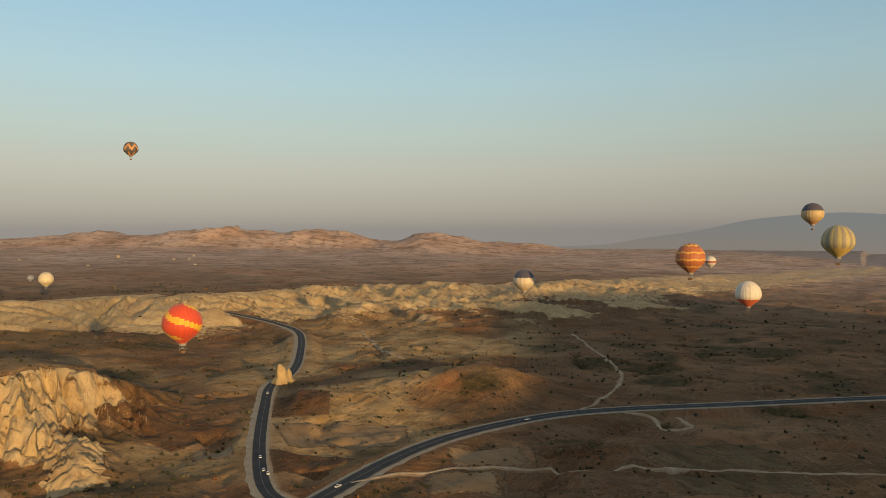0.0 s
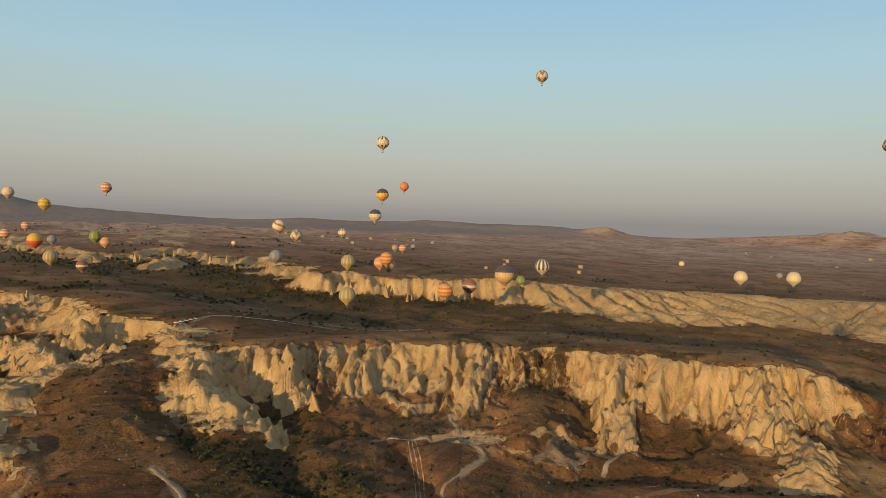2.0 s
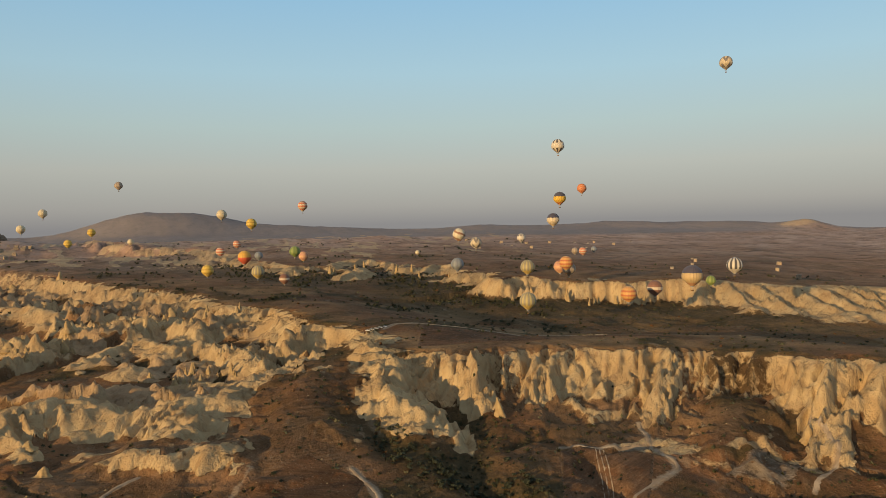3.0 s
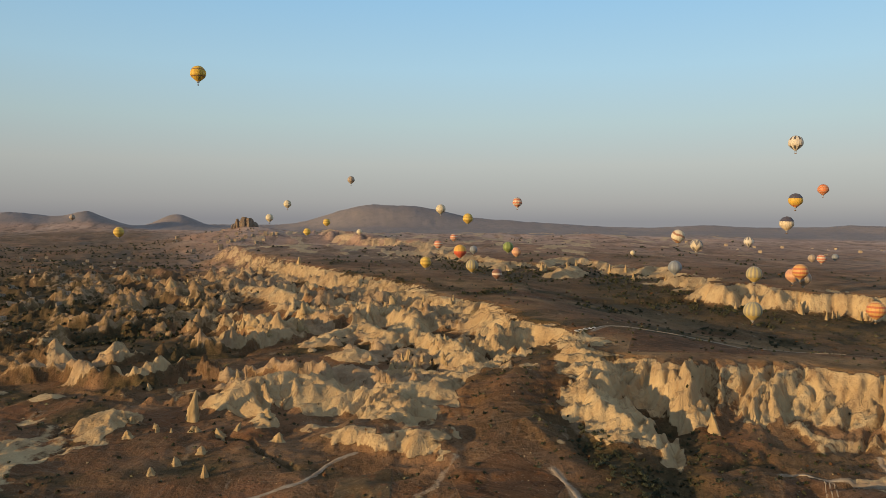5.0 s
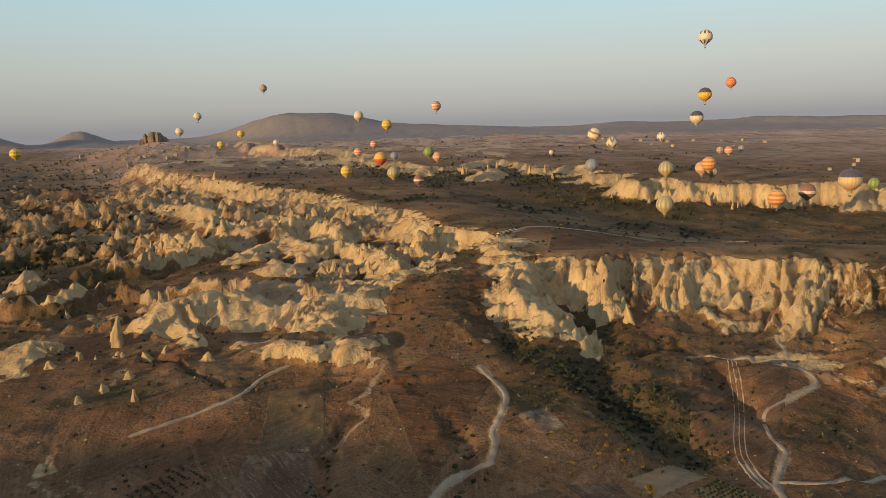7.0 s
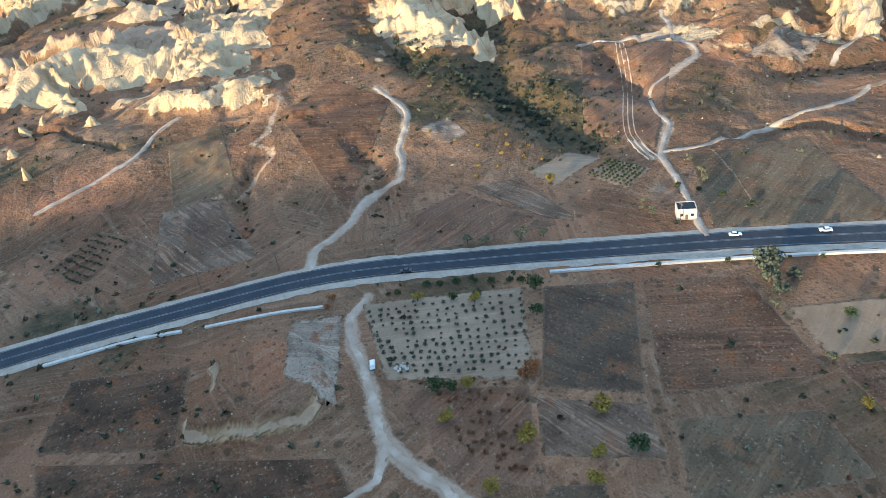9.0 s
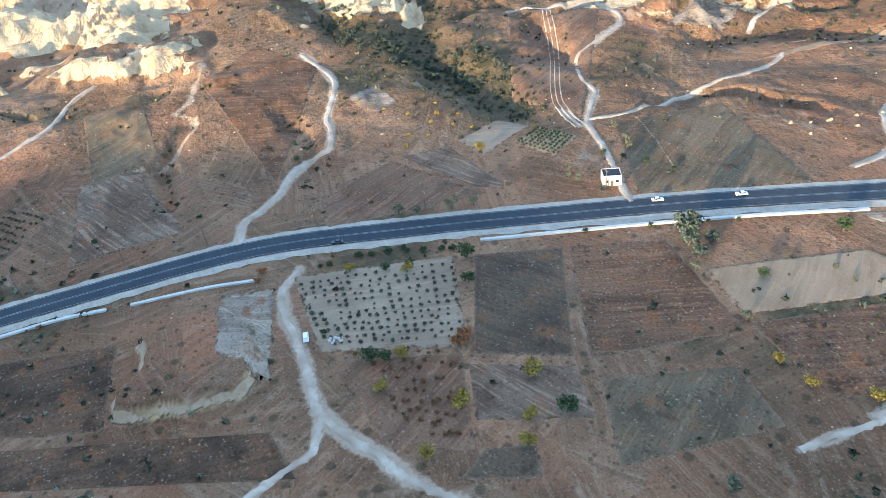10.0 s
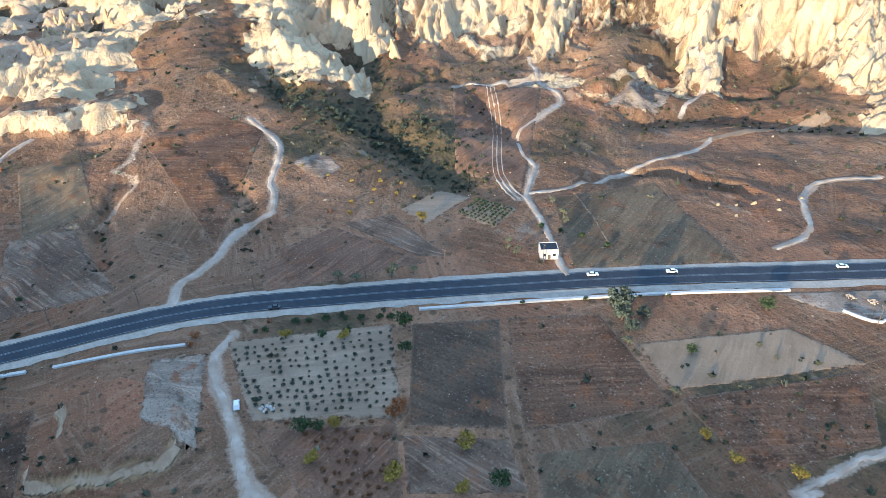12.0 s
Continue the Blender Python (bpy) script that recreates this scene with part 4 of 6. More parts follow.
plot("olive field east of the farm strips", OLIVE_SOIL, (129, 420), (210, 416), (201, 378), (122, 378), seed=55, lift=0.3, stride=2.5)
plot("brown field at the foot of the mound", RUST_SOIL, (-140, 600), (-90, 585), (-84, 538), (-128, 534), seed=56, lift=0.3, stride=2.5)
plot("cream bare patch near the side road", SANDY, (-165, 464), (-138, 478), (-128, 446), (-157, 448), seed=22, lift=0.3, stride=2.5)
plot("pale stony hump above the east fork", STONY, (-310, 283), (-327, 328), (-309, 345), (-292, 315), ragged=2.2, seed=26, lift=0.3, stride=2.5)
plot("tan terrace strip on the slope", TAN_SOIL, (-251, 293), (-238, 389), (-229, 387), (-245, 310), seed=27, lift=0.3, stride=2.5)
plot("brown terrace strip on the slope", RUST_SOIL, (-280, 327), (-249, 394), (-240, 387), (-257, 311), seed=28, lift=0.3, stride=2.5)
plot("parched plot crossed by wheel tracks", BROWN_SOIL, (-375, 220), (-345, 267), (-247, 186), (-284, 170), seed=29, lift=0.3, stride=2.5)
plot("dull brown field on the western slope", OLIVE_SOIL, (-380, -22), (-386, 8), (-326, 6), (-310, -26), seed=30)
plot("brown field along the bend of the road", STUBBLE, (-320, -30), (-314, -4), (-256, 6), (-258, -40), seed=31)
plot("pale stony patch beside the loop track", STONY, (-321, 96), (-331, 118), (-307, 119), (-300, 107), ragged=1.6, seed=57)
plot("brown flat field on the tableland", RUST_SOIL, (-660, 235), (-600, 330), (-520, 300), (-545, 190), seed=25, lift=0.3, stride=2.5)

for k, (key, line) in enumerate(TRACKS.items()):
    if key == "west fork":
        for j, (lo, hi) in enumerate(((-3.3, -1.9), (-0.9, 0.5), (1.5, 2.7))):
            tagged(ribbon("dirt_track", line, lo, hi, 0.34, DIRT, step=1.2, ragged=0.5, seed=90 + j, sink=0.5), "pale wheel rut across the parched plot", "track", kind="structure")
        continue
    half = 1.45 if key in ("loop", "south", "hut lane") else (1.0 if key in ("lower", "plot edge") else 1.35)
    tagged(ribbon("dirt_track", line, -half, half, 0.36, DIRT, step=1.2, ragged=0.7, seed=30 + k, across=5, sink=0.5), f"pale dusty dirt track, the {key} one", "track", kind="structure")
for k, line in enumerate((SIDE_ROAD,)):
    tagged(ribbon("verge", line, 4.0, 8.5, 0.1, GRAVEL, ragged=0.8, seed=61), "pale gravel strip beside the side road", "verge", kind="structure")
    tagged(ribbon("verge", line, -6.0, -4.0, 0.1, GRAVEL, ragged=0.5, seed=62), "pale gravel strip beside the side road", "verge", kind="structure")
plot("gravel pull-off beside the road", STONY, (-128, 214), (-106, 256), (-92, 238), (-110, 222), seed=63)

tagged(ribbon("dirt_track", TRACKS["loop"][:3], -2.4, 2.2, 0.14, DIRT, step=1.2, ragged=0.9, seed=58, across=5, sink=0.3), "worn pale mouth of the loop track at the road", "track", kind="structure")
tagged(ribbon("stone_row", [(-231, 204), (-207, 196), (-183, 186)], -0.9, 0.9, 0.2, STONY, step=1.2, ragged=0.5, seed=59, sink=0.3), "row of pale stones across the olive field", "stones", kind="structure")
PAINT = rough_stuff("road_paint", (0.16, 0.17, 0.18), (0.34, 0.34, 0.33), 6, 0, 0.7)
for off in (-4.9, 4.9):
    ribbon("edge_line", ROAD, off - 0.09, off + 0.09, 0.315, PAINT, road, "worn white edge line", across=1)
for off in (-0.3, 0.3):
    ribbon("centre_line", ROAD, off - 0.08, off + 0.08, 0.315, PAINT, road, "worn white centre line", across=1)
ribbon("centre_line", SIDE_ROAD, -0.1, 0.1, 0.275, PAINT, side_road, "worn white centre line", across=1)

CONCRETE = rough_stuff("concrete", (0.46, 0.43, 0.37), (0.58, 0.54, 0.47), 3, 0.02, 0.85)


def low_wall(label, line, wide, high):
    """A cast wall along a line, with a bevelled coping."""
    pts = curve_points(line, 3.0)
    tan = np.gradient(pts, axis=0)
    tan /= np.linalg.norm(tan, axis=1)[:, None]
    nor = np.stack([-tan[:, 1], tan[:, 0]], -1)
    z = levels(pts)
    prof = [(-wide / 2, -0.4), (-wide / 2, high - 0.06), (-wide / 2 + 0.06, high), (wide / 2 - 0.06, high), (wide / 2, high - 0.06), (wide / 2, -0.4)]
    verts = [(p[0] + n[0] * o, p[1] + n[1] * o, h + q) for p, n, h in zip(pts, nor, z) for o, q in prof]
    m = len(prof)
    faces = [(i * m + k, (i + 1) * m + k, (i + 1) * m + k + 1, i * m + k + 1) for i in range(len(pts) - 1) for k in range(m - 1)]
    faces += [tuple(range(m)), tuple((len(pts) - 1) * m + k for k in range(m))[::-1]]
    return tagged(sheet("low_wall", verts, faces, CONCRETE), label, "wall")


low_wall("long low pale concrete wall along the road", [(-186, 99), (-172, 130), (-158, 160), (-143, 190), (-126, 221)], 1.3, 0.8)
low_wall("low pale concrete wall beside the bend", [(-228, -75), (-226, -45), (-222, -28)], 1.3, 0.8)
low_wall("short low concrete wall beside the bend", [(-220, -20), (-215, 4), (-209, 22)], 1.2, 0.7)
low_wall("curved low white wall of the pull-off", [(-108, 226), (-99, 229), (-97, 235), (-104, 249)], 0.7, 1.0)
# ---- plants ----
def leaf_material(name, a, b):
    m, t, p = material(name, 0.7, 0.2)
    r = t.nodes.new("ShaderNodeNewGeometry").outputs["Random Per Island"]
    c = blend(t, r, a, b)
    c = blend(t, calc(t, "MULTIPLY", noise_of(t, 1.5, 3), 0.5), c, tuple(v * 0.5 for v in a))
    t.links.new(c, p.inputs["Base Color"])
    return m


LEAF = {
    "green": leaf_material("green_leaves", (0.035, 0.055, 0.018), (0.075, 0.095, 0.030)),
    "yellow": leaf_material("yellow_leaves", (0.230, 0.165, 0.025), (0.370, 0.265, 0.036)),
    "olive": leaf_material("olive_leaves", (0.110, 0.110, 0.060), (0.200, 0.185, 0.110)),
    "dark": leaf_material("dark_leaves", (0.032, 0.038, 0.020), (0.075, 0.072, 0.038)),
    "orange": leaf_material("orange_leaves", (0.200, 0.080, 0.024), (0.320, 0.135, 0.036)),
    "gully": leaf_material("gully_leaves", (0.045, 0.055, 0.035), (0.095, 0.105, 0.068)),
    "rust": leaf_material("rust_leaves", (0.120, 0.056, 0.024), (0.185, 0.092, 0.034)),
    "willow": leaf_material("grey_green_leaves", (0.055, 0.066, 0.046), (0.105, 0.118, 0.082)),
}
BARK = rough_stuff("bark", (0.09, 0.065, 0.045), (0.15, 0.11, 0.08), 0.4, 0.02)


def leaves(rng, blobs, count, size):
    """Small bent leaf sprays scattered through several overlapping masses."""
    verts, faces = [], []
    for _ in range(count):
        cx, cy, cz, rr = blobs[rng.randint(len(blobs))]
        d = rng.normal(size=3)
        d /= np.linalg.norm(d)
        p = np.array([cx, cy, cz]) + d * rr * rng.uniform(0.45, 1.08) * np.array([1, 1, 0.8])
        a = rng.normal(size=3)
        a /= np.linalg.norm(a)
        b = np.cross(a, d + 0.3 * rng.normal(size=3))
        b /= np.linalg.norm(b) + 1e-6
        s = size * rng.uniform(0.6, 1.4)
        k = len(verts)
        tip = p + d * s * 0.25
        verts += [tuple(p - a * s), tuple(tip - b * s * 0.7), tuple(p + a * s), tuple(tip + b * s * 0.7)]
        faces.append((k, k + 1, k + 2, k + 3))
    return verts, faces


def limb(bm, a, b, r0, r1, sides=7):
    a, b = Vector(a), Vector(b)
    q = (b - a).to_track_quat("Z", "Y").to_matrix().to_4x4()
    bmesh.ops.create_cone(bm, cap_ends=True, segments=sides, radius1=r0, radius2=r1, depth=(b - a).length, matrix=Matrix.Translation((a + b) / 2) @ q)


def tree_proto(kind, tall, wide, seed, count=420):
    rng = np.random.RandomState(seed)
    top = new("tree")
    bm = bmesh.new()
    fork = Vector((rng.uniform(-0.1, 0.1) * tall, rng.uniform(-0.1, 0.1) * tall, tall * 0.34))
    limb(bm, (0, 0, -0.3), fork, 0.06 * tall, 0.04 * tall)
    blobs = []
    for i in range(6):
        a = i * 1.05 + rng.uniform(-0.3, 0.3)
        e = Vector((math.cos(a) * wide * rng.uniform(0.2, 0.36), math.sin(a) * wide * rng.uniform(0.2, 0.36), tall * rng.uniform(0.45, 0.82)))
        limb(bm, fork, e, 0.03 * tall, 0.01 * tall, 5)
        blobs.append((e.x, e.y, e.z, wide * rng.uniform(0.17, 0.30)))
    part("trunk", bm, BARK, top)
    v, f = leaves(rng, blobs, count, 0.055 * tall + 0.07)
    sheet("crown", v, f, LEAF[kind], top)
    return top


def shrub_proto(kind, tall, wide, seed, count=90, name="shrub"):
    rng = np.random.RandomState(seed)
    top = new(name)
    bm = bmesh.new()
    blobs = []
    for i in range(4):
        a = i * 1.6 + rng.uniform(-0.4, 0.4)
        e = Vector((math.cos(a) * wide * 0.24, math.sin(a) * wide * 0.24, tall * rng.uniform(0.4, 0.65)))
        limb(bm, (0, 0, -0.15), e, 0.03 * tall, 0.015 * tall, 4)
        blobs.append((e.x, e.y, e.z, wide * rng.uniform(0.2, 0.32)))
    part("stems", bm, BARK, top)
    v, f = leaves(rng, blobs, count, 0.09 * wide + 0.04)
    sheet("foliage", v, f, LEAF[kind], top)
    return top


def stand(proto, x, y, size, turn, lift=0.0):
    proto.scale = (size, size, size)
    return copy_thing(proto, pose(x, y, level(x, y) + lift, 0, 0, turn))


PROTOS = []


def proto(ob, label, category, group=""):
    tagged(ob, label, category, group)
    PROTOS.append(ob)
    return ob


yellow_tree = proto(tree_proto("yellow", 4.6, 5.4, 1), "yellowing young tree with a loose crown", "tree", "trees in the plots")
green_tree = proto(tree_proto("green", 4.4, 5.6, 2), "dark green broad tree in a plot", "tree", "trees in the plots")
olive_tree = proto(tree_proto("olive", 5.2, 4.6, 3), "pale olive tree beside the road", "tree", "trees along the road")
willow_tree = proto(tree_proto("willow", 9.5, 9.5, 4, 800), "tall grey-green bushy tree below the road", "tree", "trees along the road")
rust_tree = proto(tree_proto("orange", 4.2, 6.0, 5), "low rust-brown bushy tree at a plot corner", "tree", "trees in the plots")
dark_shrub = proto(shrub_proto("gully", 1.3, 1.9, 6), "small dark shrub planted in a row", "shrub", "shrubs in the sandy plot")
vine = proto(shrub_proto("green", 1.1, 1.7, 7, name="vine"), "small green vine in a row", "vine", "vines in the vineyards")
dry_shrub = proto(shrub_proto("rust", 1.2, 1.9, 8), "dry brown shrub in a stony plot", "shrub", "shrubs in the stony plot")
hedge_bush = proto(shrub_proto("green", 2.2, 3.0, 9, 160, "bush"), "green bush on the plot edge", "bush", "bushes along the plot edges")
yellow_bush = proto(shrub_proto("yellow", 2.0, 2.6, 10, 140, "bush"), "yellow-green bush by the gully", "bush", "bushes by the gully")
grey_bush = proto(shrub_proto("gully", 2.6, 3.6, 13, 130, "bush"), "grey-green bush in the dark gully", "bush", "bushes in the gully")

rnd = random.Random(5)
for ob, spots in (
    (yellow_tree, ((-195, 52, 0.8), (-120, 80, 1.1), (-120, 57, 1.25), (-147, 51, 0.8), (-137, 40, 0.8), (-245, 131, 0.95), (-184, 69, 0.8), (-110, 42, 0.8), (-100, 66, 0.9), (-66, 150, 1.0), (-78, 140, 0.8), (-89, 140, 0.7), (-107, 71, 0.8))),
    (green_tree, ((-150, 42, 1.1), (-104, 81, 1.15), (-167, 84, 1.0), (-180, 90, 1.3), (-118, 164, 0.85), (-122, 204, 1.2), (-148, 46, 0.8), (-95, 256, 1.0), (-186, 71, 0.7), (-189, 63, 0.7))),
    (olive_tree, ((-219, 81, 1.0), (-215, 87, 0.85), (-211, 100, 1.15), (-208, 108, 0.8), (-208, 152, 0.7), (-204, 149, 0.6), (-199, 150, 0.75), (-132, 149, 0.85), (-106, 145, 0.8), (-210, 183, 0.7), (-216, 186, 0.8), (-228, 189, 0.7), (-64, 100, 0.9))),
    (willow_tree, ((-149, 160, 1.0), (-144, 157, 0.75), (-137, 155, 0.6), (-141, 164, 0.55))),
    (rust_tree, ((-142, 68, 1.0), (-145, 71, 0.8), (-212, 25, 0.6), (-208, 22, 0.5))),
    (hedge_bush, ((-202, 58, 1.0), (-200, 62, 0.9), (-198, 68, 1.0), (-195, 74, 0.8), (-192, 79, 1.0), (-189, 85, 0.9), (-203, 47, 0.9), (-204, 44, 0.7), (-170, 133, 0.7), (-160, 154, 0.7), (-151, 172, 0.6), (-146, 181, 0.6), (-286, 60, 0.9), (-305, 6, 1.0), (-270, -28, 0.9), (-187, 88, 1.1), (-213, 172, 1.0), (-206, 177, 0.9), (-198, 182, 1.1), (-186, 186, 0.9))),
    (grey_bush, [((a * (1 - u) + b * u) + rnd.uniform(-11, 11), (c * (1 - u) + d * u) + rnd.uniform(-11, 11), rnd.uniform(0.6, 1.25)) for a, b, c, d, n in ((-418, -372, 122, 132, 40), (-372, -328, 130, 152, 46), (-330, -312, 150, 172, 26), (-352, -322, 172, 180, 22)) for u in [(i + 0.5) / n for i in range(n)]]),
    (yellow_bush, ((-275, 110, 1.0), (-270, 118, 0.8), (-280, 124, 0.9), (-272, 132, 0.8), (-286, 130, 0.9), (-293, 118, 0.8), (-280, 138, 0.7), (-296, 134, 0.8), (-267, 106, 0.9), (-316, 102, 0.8), (-303, 110, 0.7), (-266, 138, 0.7))),
):
    for x, y, s in spots:
        stand(ob, x, y, s * rnd.uniform(0.92, 1.08), rnd.uniform(0, 360))


def row_grid(ob, a, b, c, d, rows, cols, gap, keep, low=0.75, high=1.2):
    """Plants set out in rows inside four corners."""
    for i in range(rows):
        for j in range(cols):
            if rnd.random() > keep:
                continue
            u, v = (i + 0.7 + rnd.uniform(-gap, gap)) / (rows + 0.4), (j + 0.7 + rnd.uniform(-gap, gap)) / (cols + 0.4)
            x, y = ((a[k] * (1 - u) + b[k] * u) * (1 - v) + (d[k] * (1 - u) + c[k] * u) * v for k in (0, 1))
            stand(ob, x, y, rnd.uniform(low, high), rnd.uniform(0, 360), 0.2)


row_grid(dark_shrub, (-201, 33), (-181, 87), (-142, 70), (-163, 31), 17, 12, 0.2, 0.85, 0.5, 1.0)
row_grid(vine, (-244, 147), (-251, 164), (-232, 172), (-222, 154), 8, 9, 0.12, 0.95)
row_grid(vine, (-296, -79), (-314, -57), (-301, -43), (-274, -66), 8, 9, 0.15, 0.9, 0.7, 1.0)
row_grid(dry_shrub, (-160, 36), (-144, 65), (-108, 52), (-116, 42), 7, 9, 0.3, 0.75)
for ob in PROTOS:
    for o in (*ob.children_recursive, ob):
        bpy.data.objects.remove(o)


# scrub too thick to count: on the slopes, in the gullies and on the tableland
def scatter_scrub():
    rng = np.random.RandomState(12)
    n = 75000
    rr = 130 * (1500 / 130) ** rng.uniform(0, 1, n)
    aa = np.radians(rng.uniform(-34, 120, n))
    x, y = -np.sin(aa) * rr, np.cos(aa) * rr
    z, rock, scrub, far = terrain(x, y)[:4]
    dr = np.minimum(along(x, y, ROAD)[0], along(x, y, SIDE_ROAD)[0])
    gul = np.full(n, 1e9)
    for line, deep, width in GULLIES:
        gul = np.minimum(gul, along(x, y, line)[0] / width * (0.6 if line is GULLIES[0][0] else 1.0))
    want = np.clip(0.05 + 0.07 * (rr > 420) + 0.40 * scrub - 0.3 * rock, 0.03, 1) + 0.5 * (gul < 1.3) * (1 - np.clip(rock * 2.5, 0, 1)) + 0.5 * np.exp(-(along(x, y, [(-432, 116), (-397, 128), (-350, 150), (-298, 176)])[0] / 22) ** 2) * (rock < 0.3)
    edge = np.where(inside(x, y, FRONT + FRONT_BACK), 0, along(x, y, FRONT)[0])
    want = want + 0.2 * (1 - np.clip(rock * 2.5, 0, 1)) * ((edge > 55) & (edge < 125) & (rr < 620))
    lone = (x > -262) & (x < -60) & (y > -10) & (y < 245)
    want = np.where(lone, want * 0.25, want)
    for line in TRACKS.values():
        if line[0][0] < -60 or line[0][1] < 500:
            dr = np.minimum(dr, along(x, y, line)[0] + 5)
    ok = (rng.uniform(0, 1, n) < want * 0.5) & (dr > 10)
    idx = np.nonzero(ok)[0]
    kinds = {"dark": [], "olive": [], "rust": []}
    for i in idx:
        u = rng.uniform()
        kinds["dark" if u < 0.80 or gul[i] < 1.6 else ("olive" if u < 0.93 else "rust")].append(i)
    for kind, ids in kinds.items():
        verts, faces = [], []
        for i in ids:
            s = rng.uniform(0.5, 1.3) * (1 + rr[i] / 900)
            for _ in range(7):
                d = rng.normal(size=3)
                d[2] = abs(d[2]) * 0.8
                d = d / np.linalg.norm(d) * s
                p = np.array([x[i], y[i], z[i] + 0.1]) + d * 0.55
                a = rng.normal(size=3) * s * 0.42
                b = np.cross(a, d)
                b = b / (np.linalg.norm(b) + 1e-6) * s * 0.42
                k = len(verts)
                verts += [tuple(p - a), tuple(p - b), tuple(p + a), tuple(p + b)]
                faces.append((k, k + 1, k + 2, k + 3))
        ob = sheet("scrub", verts, faces, LEAF[kind])
        tagged(ob, {"dark": "dark low scrub over the slopes and gullies", "olive": "pale olive scrub over the slopes", "rust": "dry rust-brown scrub over the slopes"}[kind], "scrub", kind="stuff")


scatter_scrub()


# woods and gardens far off, round the town and on the canyon floor
def scatter_woods():
    rng = np.random.RandomState(77)
    n = 16000
    rr = 850 * (2700 / 850) ** rng.uniform(0, 1, n)
    aa = np.radians(rng.uniform(60, 121, n))
    x, y = -np.sin(aa) * rr, np.cos(aa) * rr
    z, rock, scrub, far = terrain(x, y)[:4]
    town = smooth(101, 107, np.degrees(aa))
    want = town * smooth(-0.25, 0.2, fbm(x, y, 120, 3, 321)) * 0.8 + (1 - town) * smooth(0.55, 0.9, scrub) * 0.5
    idx = np.nonzero((rng.uniform(0, 1, n) < want) & (rock < 0.35))[0]
    verts, faces = [], []
    for i in idx:
        s = rng.uniform(1.8, 4.2)
        for _ in range(8):
            d = rng.normal(size=3)
            d[2] = abs(d[2])
            d = d / np.linalg.norm(d) * s
            p = np.array([x[i], y[i], z[i] + 0.3 * s]) + d * 0.6
            a = rng.normal(size=3) * s * 0.36
            b = np.cross(a, d)
            b = b / (np.linalg.norm(b) + 1e-6) * s * 0.4
            k = len(verts)
            verts += [tuple(p - a), tuple(p - b), tuple(p + a), tuple(p + b)]
            faces.append((k, k + 1, k + 2, k + 3))
    tagged(sheet("woods", verts, faces, LEAF["dark"]), "distant dark green trees round the town and canyon", "trees", kind="stuff")


scatter_woods()
# ---- free-standing tuff rocks ----
def tuff_material():
    m, t, b = material("tuff", 0.95, 0.1)
    n1, n2 = noise_of(t, 0.12, 5), noise_of(t, 0.9, 6, stretch=(1, 1, 0.3))
    c = blend(t, spread(t, n1, 0.35, 0.65), (0.44, 0.335, 0.185), (0.34, 0.245, 0.13))
    c = blend(t, calc(t, "MULTIPLY", spread(t, n2, 0.5, 0.72), 0.6), c, (0.29, 0.19, 0.12))
    t.links.new(c, b.inputs["Base Color"])
    bump(t, b, n2, 0.9, 0.5)
    return m


TUFF = tuff_material()


def pinnacle_mesh(name, seed, slim, cap=False):
    """A weathered cone, 10 m high: ribbed flanks, a leaning blunt tip."""
    rng = np.random.RandomState(seed)
    n, rows = 24, 14
    e = rng.uniform(0.55, 1.0)
    ph = rng.uniform(0, 6.28, 5)
    lean = rng.uniform(-0.12, 0.12, 2)
    verts, faces = [], []
    for i in range(rows):
        u = i / (rows - 1)
        r = slim * (10 * (1 - u) ** e * 0.27 + 0.3 + 1.3 * max(0, 0.35 - u))
        r *= 1 + 0.10 * math.sin(u * 9 + ph[4])
        if cap and u > 0.75:
            r = slim * 10 * 0.15 * (1.35 if u < 0.9 else 0.75)
        for k in range(n):
            a = 2 * math.pi * k / n
            rib = 1 + (0.22 * math.sin(2 * a + ph[0] + u * 1.5) + 0.16 * math.sin(5 * a + ph[1] + u * 2) + 0.10 * math.sin(9 * a + ph[2])) * (1 - 0.5 * u) + rng.uniform(-0.10, 0.10)
            verts.append((math.cos(a) * r * rib + lean[0] * 10 * u * u, math.sin(a) * r * rib + lean[1] * 10 * u * u, u * 10 - 1.2 * (i == 0)))
    for i in range(rows - 1):
        for k in range(n):
            faces.append((i * n + k, i * n + (k + 1) % n, (i + 1) * n + (k + 1) % n, (i + 1) * n + k))
    faces.append([(rows - 1) * n + k for k in range(n)])
    me = bpy.data.meshes.new(name)
    me.from_pydata(verts, [], faces)
    me.polygons.foreach_set("use_smooth", [True] * len(me.polygons))
    me.materials.append(TUFF)
    return me


PINNACLES = [pinnacle_mesh("rock_pinnacle", 40 + i, s, c) for i, (s, c) in enumerate(((1.0, False), (0.8, False), (1.2, False), (0.62, False), (0.7, True), (0.95, False)))]


rnd = random.Random(11)


def pinnacle(x, y, tall, which, label="pale tuff pinnacle with ribbed flanks", group="tuff pinnacles in the badland", turn=0.0, wide=1.0):
    ob = new("rock_pinnacle", PINNACLES[which])
    s = tall / 10
    ob.matrix_basis = pose(x, y, level(x, y) - 0.08 * tall, rnd.uniform(-7, 7), rnd.uniform(-7, 7), turn) @ Matrix.Diagonal((s * wide, s * wide, s * 1.08, 1))
    return tagged(ob, label, "rock", group)


